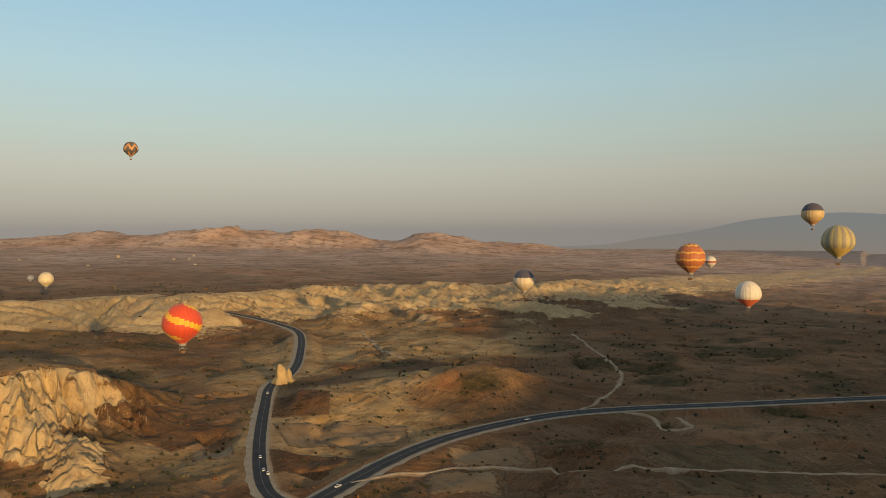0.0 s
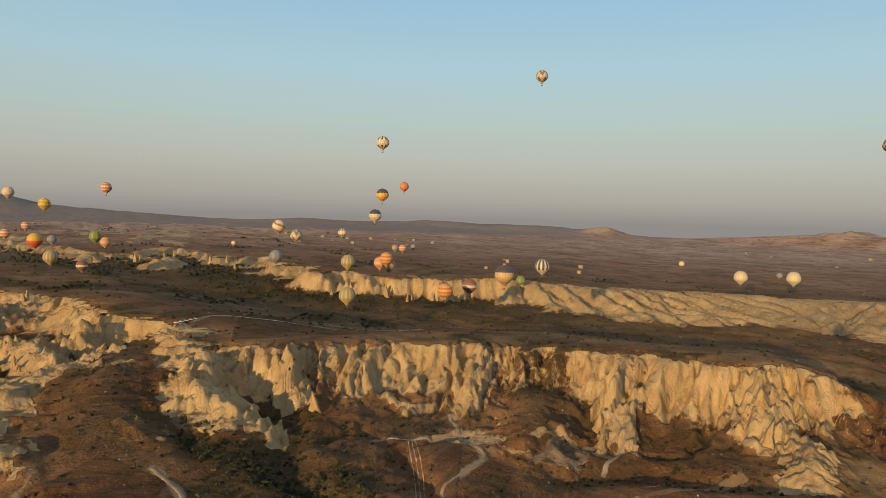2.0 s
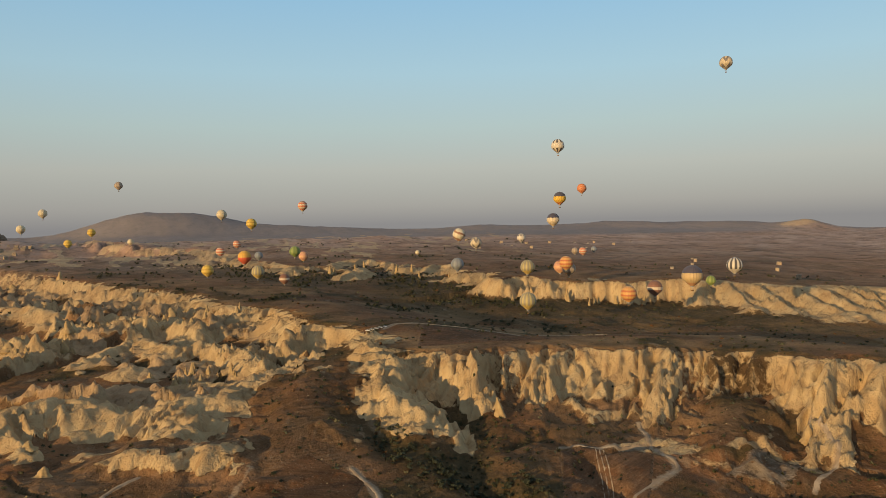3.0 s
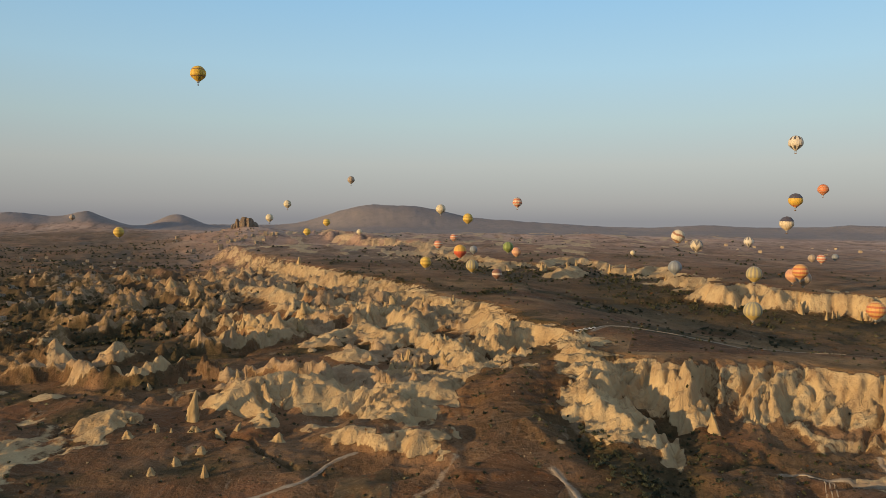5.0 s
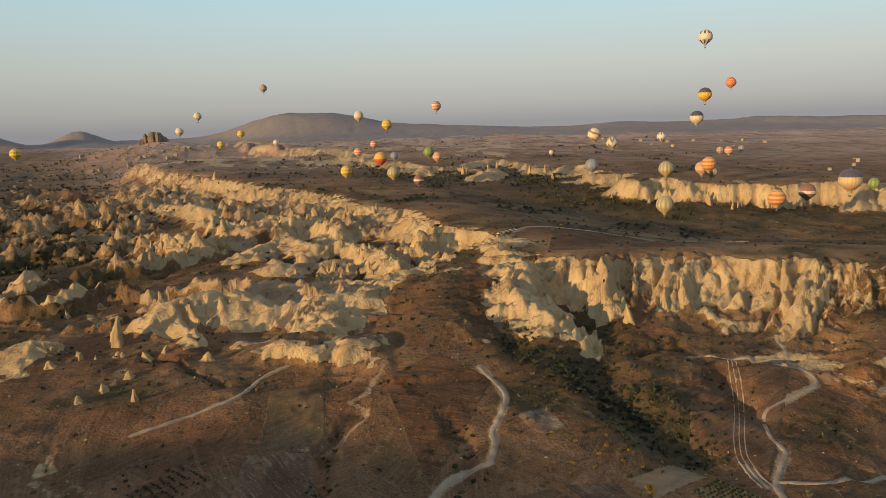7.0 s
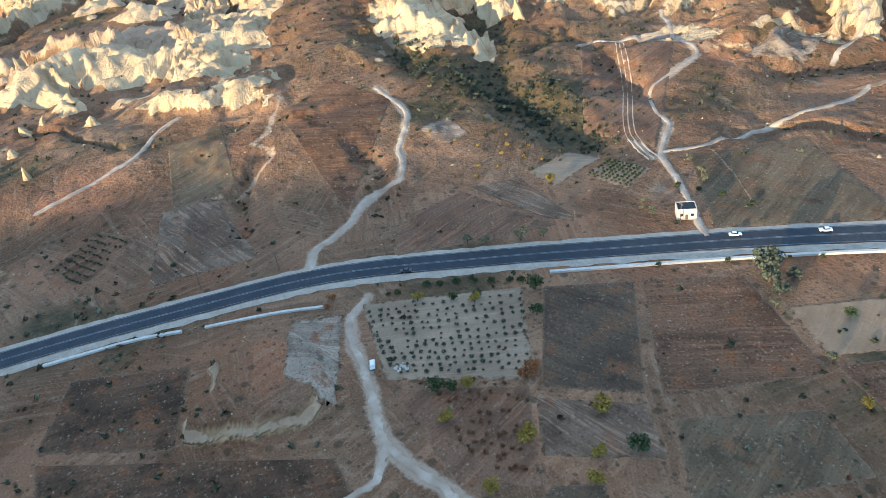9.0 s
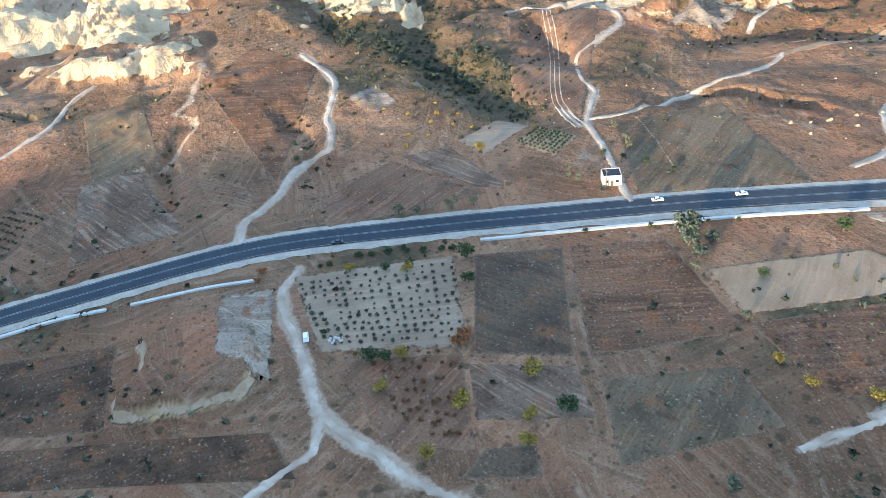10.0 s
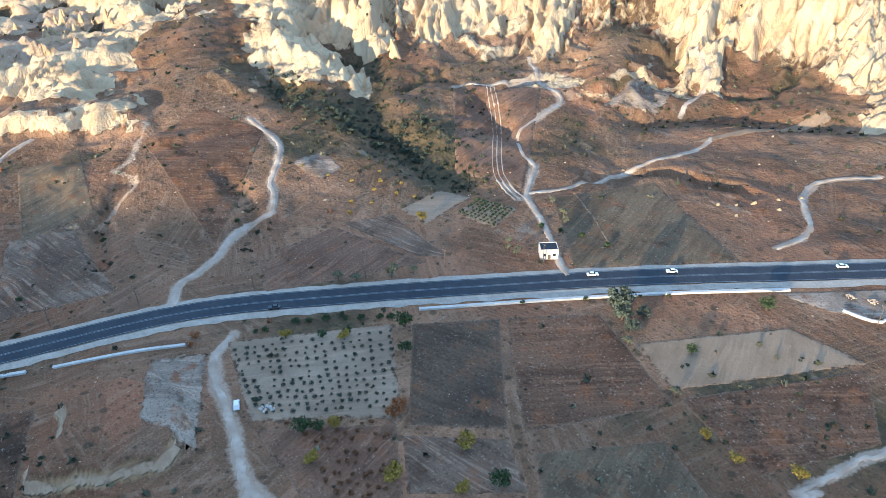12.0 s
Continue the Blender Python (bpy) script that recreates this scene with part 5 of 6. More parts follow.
pinnacle(-330, 369, 10, 0, "lone pale cone of tuff on the slope", "lone rocks", 30, 1.1)
pinnacle(-145, 652, 17, 2, "tent-shaped pale rock beside the side road", "lone rocks", 10, 1.25)
pinnacle(-140, 657, 12, 0, "pale rock leaning on the tent-shaped rock", "lone rocks", 70, 1.2)
pinnacle(-493, -126, 20, 1, "tall slim pale cone before the white fin", "lone rocks", 0, 1.0)
pinnacle(-383, -91, 7, 3, "small upright brown rock on the slope", "lone rocks", 0, 1.2)
pinnacle(-430, 208, 13, 5, "pale cone below the white cliff", "lone rocks", 90, 1.0)
pinnacle(-640, 54, 13, 4, "dark upright rock on the badland ridge", "lone rocks", 0, 0.9)
pinnacle(-245, 428, 13, 5, "pale cone at the gully edge", "lone rocks", 200, 1.1)
pinnacle(-262, 446, 9, 0, "small pale cone at the gully edge", "lone rocks", 20, 1.2)
for i in range(7):
    u = i / 6
    pinnacle(-452 - 20 * u + rnd.uniform(-5, 5), -98 - 60 * u + rnd.uniform(-6, 6), rnd.uniform(2.5, 5), i % 6, "low rounded pale rock in a row", "row of low rocks", rnd.uniform(0, 360), rnd.uniform(1.5, 2.4))
for x, y, h in ((-390, -121, 6), (-406, -112, 7), (-421, -102, 6), (-456, -100, 8), (-459, -89, 7), (-477, -74, 8), (-438, -61, 9), (-455, -155, 8), (-612, -166, 9), (-588, -184, 8)):
    pinnacle(x, y, 0.62 * h, rnd.choice((0, 2, 5)), "blunt pale tuff rock standing on the slope", "rocks on the western slope", rnd.uniform(0, 360), rnd.uniform(1.7, 2.8))
for x, y, h in ((-188, 251, 1.8), (-181, 266, 2.2), (-174, 289, 2.0), (-177, 250, 1.5), (-171, 270, 1.8), (-184, 258, 1.4), (-178, 278, 1.6)):
    pinnacle(x, y, 0.6 * h, 2, "low pale boulder on the bank", "boulders on the bank", rnd.uniform(0, 360), 2.4)
cand = np.array([(radians(rnd.uniform(84, 106)), 610 * (1500 / 610) ** rnd.random()) for _ in range(1600)])
cx, cy = -np.sin(cand[:, 0]) * cand[:, 1], np.cos(cand[:, 0]) * cand[:, 1]
good = (terrain(cx, cy)[1] > 0.3) & (fbm(cx, cy, 120, 2, 201) > -0.05)
good &= ~(inside(cx, cy, FRONT + FRONT_BACK) & (along(cx, cy, FRONT)[0] > 25))
for i in np.nonzero(good)[0][:110]:
    pinnacle(float(cx[i]), float(cy[i]), (2.5 + 7.5 * rnd.random() ** 1.8) * (0.8 + cand[i, 1] / 2400), rnd.choice((0, 1, 2, 3, 5, 1, 3)), turn=rnd.uniform(0, 360), wide=rnd.uniform(1.1, 2.4))
# pillars standing in the canyon before the far cliff
for k in range(22):
    i = rnd.randrange(3, 9)
    u = rnd.random()
    p, q = FAR_CREST[i], FAR_CREST[i + 1]
    nx, ny = (q[1] - p[1]), -(q[0] - p[0])
    ln = math.hypot(nx, ny)
    o = rnd.uniform(8, 60)
    pinnacle(p[0] + (q[0] - p[0]) * u + nx / ln * o, p[1] + (q[1] - p[1]) * u + ny / ln * o, rnd.uniform(9, 17), rnd.choice((1, 3, 5)), "tall pale tuff pillar in the canyon", "tuff pillars in the canyon", rnd.uniform(0, 360), 1.0)

# loose pale stones
def scatter_stones():
    rng = np.random.RandomState(31)
    n = 9000
    rr = 140 * (800 / 140) ** rng.uniform(0, 1, n)
    aa = np.radians(rng.uniform(0, 118, n))
    x, y = -np.sin(aa) * rr, np.cos(aa) * rr
    z, rock, scrub, far = terrain(x, y)[:4]
    keep = (rng.uniform(0, 1, n) < 0.16 + 0.5 * rock) & (along(x, y, ROAD)[0] > 9)
    verts, faces = [], []
    for i in np.nonzero(keep)[0]:
        s = (0.16 + 0.6 * rng.uniform() ** 4) * (0.6 if rr[i] < 300 else 1.3)
        k = len(verts)
        for dx, dy, dz in ((1, 0, 0), (0, 1, 0), (-1, 0, 0), (0, -1, 0), (0, 0, 0.8), (0, 0, -0.6)):
            j = rng.uniform(0.7, 1.3)
            verts.append((x[i] + dx * s * j, y[i] + dy * s * j, z[i] + dz * s * j))
        for a, b, c in ((0, 1, 4), (1, 2, 4), (2, 3, 4), (3, 0, 4), (1, 0, 5), (2, 1, 5), (3, 2, 5), (0, 3, 5)):
            faces.append((k + a, k + b, k + c))
    tagged(sheet("stones", verts, faces, TUFF), "loose pale stones over the slopes", "stones", kind="stuff")


scatter_stones()
# ---- buildings, vehicles, poles ----
PLASTER = rough_stuff("pale_plaster", (0.44, 0.38, 0.31), (0.58, 0.52, 0.44), 2.5, 0.02, 0.85)
STONEWALL = rough_stuff("tan_stone_wall", (0.36, 0.28, 0.20), (0.48, 0.39, 0.28), 2.0, 0.04, 0.9)
ROOFING = rough_stuff("black_roofing", (0.020, 0.022, 0.026), (0.035, 0.037, 0.042), 2, 0.02, 0.7)
ROOF_GREY = rough_stuff("grey_roof_slab", (0.24, 0.21, 0.18), (0.33, 0.29, 0.25), 3, 0.02, 0.9)
GLASS_DARK = rough_stuff("dark_window", (0.02, 0.022, 0.025), (0.03, 0.032, 0.036), 1, 0, 0.15)
WOOD = rough_stuff("weathered_wood", (0.10, 0.075, 0.055), (0.17, 0.13, 0.10), 0.4, 0.01)
TYRE = rough_stuff("tyre_rubber", (0.015, 0.015, 0.016), (0.025, 0.025, 0.026), 0.3, 0, 0.8)


def box(bm, x0, y0, z0, x1, y1, z1, bevel=0.0):
    g = bmesh.ops.create_cube(bm, size=1, matrix=Matrix.Translation(((x0 + x1) / 2, (y0 + y1) / 2, (z0 + z1) / 2)) @ Matrix.Diagonal((x1 - x0, y1 - y0, z1 - z0, 1)))
    if bevel:
        es = {e for v in g["verts"] for e in v.link_edges}
        bmesh.ops.bevel(bm, geom=list(es), offset=bevel, segments=1, affect="EDGES")


def one_box(name, x0, y0, z0, x1, y1, z1, mat, parent, bevel=0.0, label=""):
    bm = bmesh.new()
    box(bm, x0, y0, z0, x1, y1, z1, bevel)
    return part(name, bm, mat, parent, label)


def house_proto(label, wide, deep, storeys, wall, roof, bays):
    top = tagged(new("house"), label, "house", "houses of the town")
    high = storeys * 3.0
    one_box("wall", -wide / 2, -deep / 2, -2.5, wide / 2, deep / 2, high, wall, top, 0.05)
    one_box("roof", -wide / 2 - 0.25, -deep / 2 - 0.25, high, wide / 2 + 0.25, deep / 2 + 0.25, high + 0.3, roof, top, 0.05)
    one_box("parapet", -wide / 2, -deep / 2, high + 0.3, wide / 2, -deep / 2 + 0.25, high + 0.8, wall, top)
    for s in range(storeys):
        for i in range(bays):
            cx = -wide / 2 + wide * (i + 0.5) / bays
            if s == 0 and i == 0:
                one_box("door", cx - 0.5, -deep / 2 - 0.03, 0, cx + 0.5, -deep / 2 + 0.05, 2.1, WOOD, top)
                continue
            for side in (-1, 1):
                y = side * deep / 2
                one_box("window", cx - 0.5, min(y, y + side * 0.03), s * 3 + 1.0, cx + 0.5, max(y, y + side * 0.03), s * 3 + 2.2, GLASS_DARK, top)
    return top


TOWN = rough_stuff("weathered_town_wall", (0.27, 0.23, 0.185), (0.40, 0.345, 0.285), 3.0, 0.03, 0.9)
H1 = house_proto("flat-roofed pale house with two storeys", 10, 8, 2, TOWN, ROOF_GREY, 3)
H2 = house_proto("flat-roofed tan stone house with three storeys", 12, 9, 3, STONEWALL, ROOF_GREY, 4)
H3 = house_proto("low pale house with a flat roof", 9, 7, 1, TOWN, ROOF_GREY, 3)
rnd = random.Random(21)


def settle(n, bearing, spread_deg, near, far_off, size=1.0, pick=None):
    done = 0
    while done < n:
        b, r = radians(bearing + rnd.uniform(-spread_deg, spread_deg)), rnd.uniform(near, far_off)
        x, y = -math.sin(b) * r, math.cos(b) * r
        ob = rnd.choice(pick or (H1, H2, H3, H1))
        ob.scale = (size, size, size)
        copy_thing(ob, pose(x, y, level(x, y), 0, 0, math.degrees(b) - 180 + rnd.choice((0, 0, 90, 20, -25)) + rnd.uniform(-12, 12)))
        done += 1


settle(40, 115.0, 2.6, 1050, 1500, 0.65, (H2, H2, H1, H3))
settle(50, 112.0, 4.0, 1350, 2200, 0.65, (H2, H2, H1, H3))
settle(40, 100.4, 2.4, 2250, 2640, 0.9, (H2, H2, H3))
settle(14, 103.5, 2.5, 2200, 2700, 0.9, (H2, H3))
settle(16, 60.0, 7.0, 1900, 2500, 0.7, (H2, H3))
settle(8, 47.0, 5.0, 1250, 1900, 0.7)
settle(8, 24.0, 8.0, 2000, 3000, 0.8)
for ob in (H1, H2, H3):
    for o in (*ob.children_recursive, ob):
        bpy.data.objects.remove(o)

# the white hut by the road
hut = tagged(new("hut"), "small white hut with a black flat roof by the road", "hut")
hut.matrix_basis = pose(-192, 160.5, level(-192, 160.5) - 0.1, 0, 0, 62)
one_box("wall", -3.6, -3.0, -0.3, 3.6, 3.0, 4.3, PLASTER, hut, 0.05)
one_box("roof", -3.3, -2.7, 4.3, 3.3, 2.7, 4.42, ROOFING, hut, 0.02, "black felt roof")
for a in ((-3.6, -3.0, 3.6, -2.7), (-3.6, 2.7, 3.6, 3.0), (-3.6, -2.7, -3.3, 2.7), (3.3, -2.7, 3.6, 2.7)):
    one_box("parapet", a[0], a[1], 4.3, a[2], a[3], 4.65, PLASTER, hut, 0.03)
one_box("door", -0.6, -3.05, 0.2, 0.5, -2.95, 2.3, WOOD, hut)
one_box("window", 1.4, -3.04, 1.6, 2.5, -2.96, 2.7, GLASS_DARK, hut)
one_box("window", -2.6, -3.04, 1.6, -1.5, -2.96, 2.7, GLASS_DARK, hut)

# rock fortress on the skyline
FORT = rough_stuff("fortress_rock", (0.17, 0.13, 0.10), (0.26, 0.20, 0.15), 14, 1.5)


def fortress():
    rng = np.random.RandomState(5)
    b = radians(100.6)
    x, y = -math.sin(b) * 2650, math.cos(b) * 2650
    top = tagged(new("rock_fortress"), "towering brown rock fortress above the hill village", "rock")
    top.matrix_basis = pose(x, y, level(x, y) - 4, 0, 0, 100.6 + 180)
    for cx, w, h in ((-28, 16, 20), (-12, 19, 34), (3, 17, 37), (15, 12, 22), (27, 9, 31), (37, 10, 14)):
        verts, faces = [], []
        n, rows = 16, 9
        ph = rng.uniform(0, 6.28, 3)
        for i in range(rows):
            u = i / (rows - 1)
            r = w * (1.15 - 0.75 * u ** 1.7)
            for k in range(n):
                a = 2 * math.pi * k / n
                q = r * (1 + 0.16 * math.sin(3 * a + ph[0] + 2 * u) + 0.12 * math.sin(6 * a + ph[1]) + rng.uniform(-0.06, 0.06))
                verts.append((cx + math.cos(a) * q, math.sin(a) * q, u * h - 8 * (i == 0)))
        for i in range(rows - 1):
            for k in range(n):
                faces.append((i * n + k, i * n + (k + 1) % n, (i + 1) * n + (k + 1) % n, (i + 1) * n + k))
        faces.append([(rows - 1) * n + k for k in range(n)])
        sheet("crag", verts, faces, FORT, top)


fortress()


def car_proto(label, paint, category="car", boxy=False):
    top = tagged(new(category), label, category, "vehicles on the roads")
    m, t, b = material(label.split()[0] + "_car_paint", 0.3, 0.5)
    b.inputs["Base Color"].default_value = (*paint, 1)
    bm = bmesh.new()
    box(bm, -2.15, -0.88, 0.35, 2.15, 0.88, 0.95, 0.12)
    part("body", bm, m, top)
    bm = bmesh.new()
    box(bm, -1.95 if boxy else -1.35, -0.78, 0.95, 1.1 if boxy else 0.75, 0.78, 1.9 if boxy else 1.45, 0.1)
    tops = [v for v in bm.verts if v.co.z > 1.3]
    bmesh.ops.scale(bm, vec=(0.86, 0.88, 1), verts=tops)
    part("cabin", bm, m if boxy else GLASS_DARK, top)
    one_box("roof", -1.05 if not boxy else -1.6, -0.62, 1.44 if not boxy else 1.89, 0.45 if not boxy else 0.8, 0.62, 1.49 if not boxy else 1.95, m, top, 0.02)
    one_box("windscreen", 0.75 if not boxy else 1.0, -0.62, 1.0, 0.85 if not boxy else 1.1, 0.62, 1.4, GLASS_DARK, top)
    for sx in (-1.35, 1.35):
        for sy in (-0.82, 0.82):
            bm = bmesh.new()
            bmesh.ops.create_cone(bm, cap_ends=True, segments=14, radius1=0.34, radius2=0.34, depth=0.22, matrix=Matrix.Translation((sx, sy, 0.34)) @ Matrix.Rotation(math.pi / 2, 4, "X"))
            part("wheel", bm, TYRE, top)
    return top


WHITE_CAR = car_proto("white saloon car on the road", (0.75, 0.75, 0.74))
DARK_CAR = car_proto("dark saloon car on the road", (0.03, 0.03, 0.035))
VAN = car_proto("white van parked beside the south track", (0.72, 0.70, 0.66), "van", True)


def park(ob, x, y, line, side, lift=0.30):
    """Set a vehicle on a road, square to it, in its lane."""
    best = min(range(len(line) - 1), key=lambda i: math.hypot((line[i][0] + line[i + 1][0]) / 2 - x, (line[i][1] + line[i + 1][1]) / 2 - y))
    p, q = line[best], line[best + 1]
    a = math.degrees(math.atan2(q[1] - p[1], q[0] - p[0])) + (0 if side > 0 else 180)
    return copy_thing(ob, pose(x, y, level(x, y) + lift, 0, 0, a))


park(WHITE_CAR, -171, 166, ROAD, 1)
park(WHITE_CAR, -157, 193, ROAD, -1)
park(WHITE_CAR, -126, 250, ROAD, 1)
park(DARK_CAR, -214, 54, ROAD, -1)
park(WHITE_CAR, -57, 391, ROAD, 1)
park(WHITE_CAR, 62, 530, ROAD, -1)
park(WHITE_CAR, -104, 418, SIDE_ROAD, 1, 0.26)
park(WHITE_CAR, -112, 442, SIDE_ROAD, 1, 0.26)
park(WHITE_CAR, -100, 412, SIDE_ROAD, -1, 0.26)
park(WHITE_CAR, -148, 610, SIDE_ROAD, 1, 0.26)
for k in range(5):
    cx, cy = -652 + 3.2 * k, 196 - 5.0 * k
    copy_thing(WHITE_CAR, pose(cx, cy, level(cx, cy) + 0.1, 0, 0, 20 + 7 * k))
copy_thing(VAN, pose(-170, 28, level(-170, 28) + 0.2, 0, 0, 165))
for ob in (WHITE_CAR, DARK_CAR, VAN):
    for o in (*ob.children_recursive, ob):
        bpy.data.objects.remove(o)


def pole(x, y, tall):
    top = tagged(new("utility_pole"), "weathered wooden utility pole beside the road", "pole", "poles along the road")
    top.matrix_basis = pose(x, y, level(x, y), rnd.uniform(-2, 2), rnd.uniform(-2, 2), rnd.uniform(0, 40))
    bm = bmesh.new()
    limb(bm, (0, 0, -0.5), (0, 0, tall), 0.17, 0.11, 8)
    part("post", bm, WOOD, top)
    one_box("crossarm", -0.9, -0.06, tall - 0.7, 0.9, 0.06, tall - 0.55, WOOD, top)
    for sx in (-0.75, 0.0, 0.75):
        bm = bmesh.new()
        limb(bm, (sx, 0, tall - 0.55), (sx, 0, tall - 0.3), 0.06, 0.04, 6)
        part("insulator", bm, CONCRETE, top)


for x, y in ((-248, -55), (-246, -19), (-242, 11), (-229, 51), (-216, 91), (-206, 121), (-189, 156), (-97, 229)):
    pole(x, y, 8.5)

# heap of pale stones in the sandy plot, earth heaps in the pull-off
def heap(label, x, y, wide, high, mat, seed):
    rng = np.random.RandomState(seed)
    bm = bmesh.new()
    for _ in range(26):
        a, r = rng.uniform(0, 6.28), wide * rng.uniform(0, 1) ** 0.7
        s = rng.uniform(0.25, 0.6) * wide * 0.5
        bmesh.ops.create_icosphere(bm, subdivisions=1, radius=s, matrix=Matrix.Translation((math.cos(a) * r, math.sin(a) * r, max(0.0, high * (1 - r / wide)) * 0.7)) @ Euler(rng.uniform(0, 3, 3)).to_matrix().to_4x4() @ Matrix.Diagonal((1, 0.8, 0.6, 1)))
    ob = part("heap", bm, mat)
    ob.matrix_basis = pose(x, y, level(x, y) + 0.15)
    return tagged(ob, label, "heap")


heap("heap of pale stones in the sandy plot", -165, 36, 2.4, 0.9, CONCRETE, 1)
heap("low heap of tan earth in the pull-off", -106, 240, 2.0, 1.0, DIRT, 2)
heap("low heap of tan earth in the pull-off", -101, 243, 1.7, 0.9, DIRT, 3)
heap("low heap of tan earth in the pull-off", -112, 236, 1.8, 0.7, DIRT, 4)
# ---- hot-air balloons ----
def balloon_material(name, a, b, c, mode, gores, bands=7):
    """Coated nylon in three colours: 'gores' upright stripes, 'bands' level hoops, 'zigzag' waves, 'plain' a crown and a hem."""
    m, t, p = material(name, 0.55, 0.3)
    co = t.nodes.new("ShaderNodeTexCoord").outputs["Object"]
    sep = t.nodes.new("ShaderNodeSeparateXYZ")
    t.links.new(co, sep.inputs[0])
    ang = calc(t, "DIVIDE", calc(t, "ARCTAN2", sep.outputs[1], sep.outputs[0]), 2 * math.pi)
    turn = calc(t, "FRACT", calc(t, "MULTIPLY", calc(t, "ADD", ang, 0.5), gores))
    h = calc(t, "DIVIDE", sep.outputs[2], 25.0)
    if mode == "gores":
        k = calc(t, "GREATER_THAN", calc(t, "FRACT", calc(t, "MULTIPLY", calc(t, "ADD", ang, 0.5), gores / 2)), 0.5)
        k2 = calc(t, "MULTIPLY", calc(t, "LESS_THAN", h, 0.42), 1.0)
    elif mode == "bands":
        k = calc(t, "GREATER_THAN", calc(t, "FRACT", calc(t, "MULTIPLY", h, bands)), 0.55)
        k2 = calc(t, "GREATER_THAN", h, 0.93)
    elif mode == "zigzag":
        wave = calc(t, "ABSOLUTE", calc(t, "SUBTRACT", calc(t, "FRACT", calc(t, "MULTIPLY", calc(t, "ADD", ang, 0.5), gores / 2)), 0.5))
        k = calc(t, "GREATER_THAN", calc(t, "FRACT", calc(t, "ADD", calc(t, "MULTIPLY", h, bands), calc(t, "MULTIPLY", wave, 1.2))), 0.62)
        k2 = calc(t, "GREATER_THAN", h, 0.95)
    elif mode == "swirl":
        step_a = calc(t, "DIVIDE", calc(t, "FLOOR", calc(t, "MULTIPLY", ang, 26.0)), 26.0)
        step_h = calc(t, "DIVIDE", calc(t, "FLOOR", calc(t, "MULTIPLY", h, 26.0)), 26.0)
        k = calc(t, "GREATER_THAN", calc(t, "FRACT", calc(t, "ADD", calc(t, "MULTIPLY", step_h, bands), calc(t, "MULTIPLY", step_a, 2.0))), 0.70)
        k2 = calc(t, "LESS_THAN", h, 0.3)
    elif mode == "thin":
        k = calc(t, "GREATER_THAN", calc(t, "FRACT", calc(t, "ADD", calc(t, "MULTIPLY", h, bands), calc(t, "MULTIPLY", calc(t, "SINE", calc(t, "MULTIPLY", ang, 50.0)), 0.06))), 0.78)
        k2 = calc(t, "LESS_THAN", h, 0.25)
    elif mode == "plainhalf":
        k = calc(t, "LESS_THAN", h, 0.6)
        k2 = calc(t, "GREATER_THAN", h, 0.96)
    elif mode == "gorestop":
        k = calc(t, "MULTIPLY", calc(t, "GREATER_THAN", calc(t, "FRACT", calc(t, "MULTIPLY", calc(t, "ADD", ang, 0.5), gores / 2)), 0.55), calc(t, "GREATER_THAN", calc(t, "ABSOLUTE", calc(t, "SUBTRACT", h, 0.60)), 0.16))
        k2 = calc(t, "LESS_THAN", h, 0.24)
    elif mode == "belt2":
        k = calc(t, "LESS_THAN", calc(t, "ABSOLUTE", calc(t, "SUBTRACT", calc(t, "ABSOLUTE", calc(t, "SUBTRACT", h, 0.62)), 0.17)), 0.025)
        k2 = calc(t, "GREATER_THAN", h, 0.97)
    elif mode == "belt":
        k = calc(t, "MULTIPLY", calc(t, "GREATER_THAN", h, 0.52), calc(t, "LESS_THAN", h, 0.66))
        k2 = calc(t, "GREATER_THAN", h, 0.78)
    elif mode == "crown":
        k = calc(t, "GREATER_THAN", calc(t, "ADD", h, calc(t, "MULTIPLY", calc(t, "ABSOLUTE", calc(t, "SUBTRACT", turn, 0.5)), 0.05)), 0.72)
        k2 = calc(t, "LESS_THAN", h, 0.34)
    else:
        k = calc(t, "LESS_THAN", h, 0.44)
        k2 = calc(t, "GREATER_THAN", h, 0.96)
    col = blend(t, k, a, b)
    col = blend(t, k2, col, c)
    seam = calc(t, "LESS_THAN", calc(t, "ABSOLUTE", calc(t, "SUBTRACT", turn, 0.5)), 0.46)
    col = blend(t, calc(t, "MULTIPLY", calc(t, "SUBTRACT", 1.0, seam), 0.35), col, (0.05, 0.04, 0.04))
    col = blend(t, calc(t, "MULTIPLY", spread(t, noise_of(t, 0.4, 4), 0.45, 0.75), 0.18), col, (0.12, 0.1, 0.08))
    # all cloth colours greyed a little, as haze would mute them
    col = blend(t, 0.15, col, (0.22, 0.19, 0.17))
    t.links.new(col, p.inputs["Base Color"])
    p.inputs["Sheen Weight"].default_value = 0.1
    bump(t, p, calc(t, "ABSOLUTE", calc(t, "SUBTRACT", turn, 0.5)), 0.5, 0.25)
    return m


WICKER = rough_stuff("wicker", (0.16, 0.09, 0.04), (0.26, 0.16, 0.08), 0.5, 0.02)
STEEL = rough_stuff("burner_steel", (0.25, 0.25, 0.26), (0.4, 0.4, 0.4), 0.5, 0, 0.4)


def envelope_profile(u):
    """Radius over height, both in metres: u runs from the mouth (0) to the crown (1)."""
    h = 5.0 + 20.0 * u
    if u < 0.45:
        r = 2.0 + 7.6 * math.sin(u / 0.45 * math.pi / 2) ** 1.05
    else:
        q = (u - 0.45) / 0.55
        r = 9.6 * max(0.0, 1 - q ** 2.25) ** 0.52
    return r, h


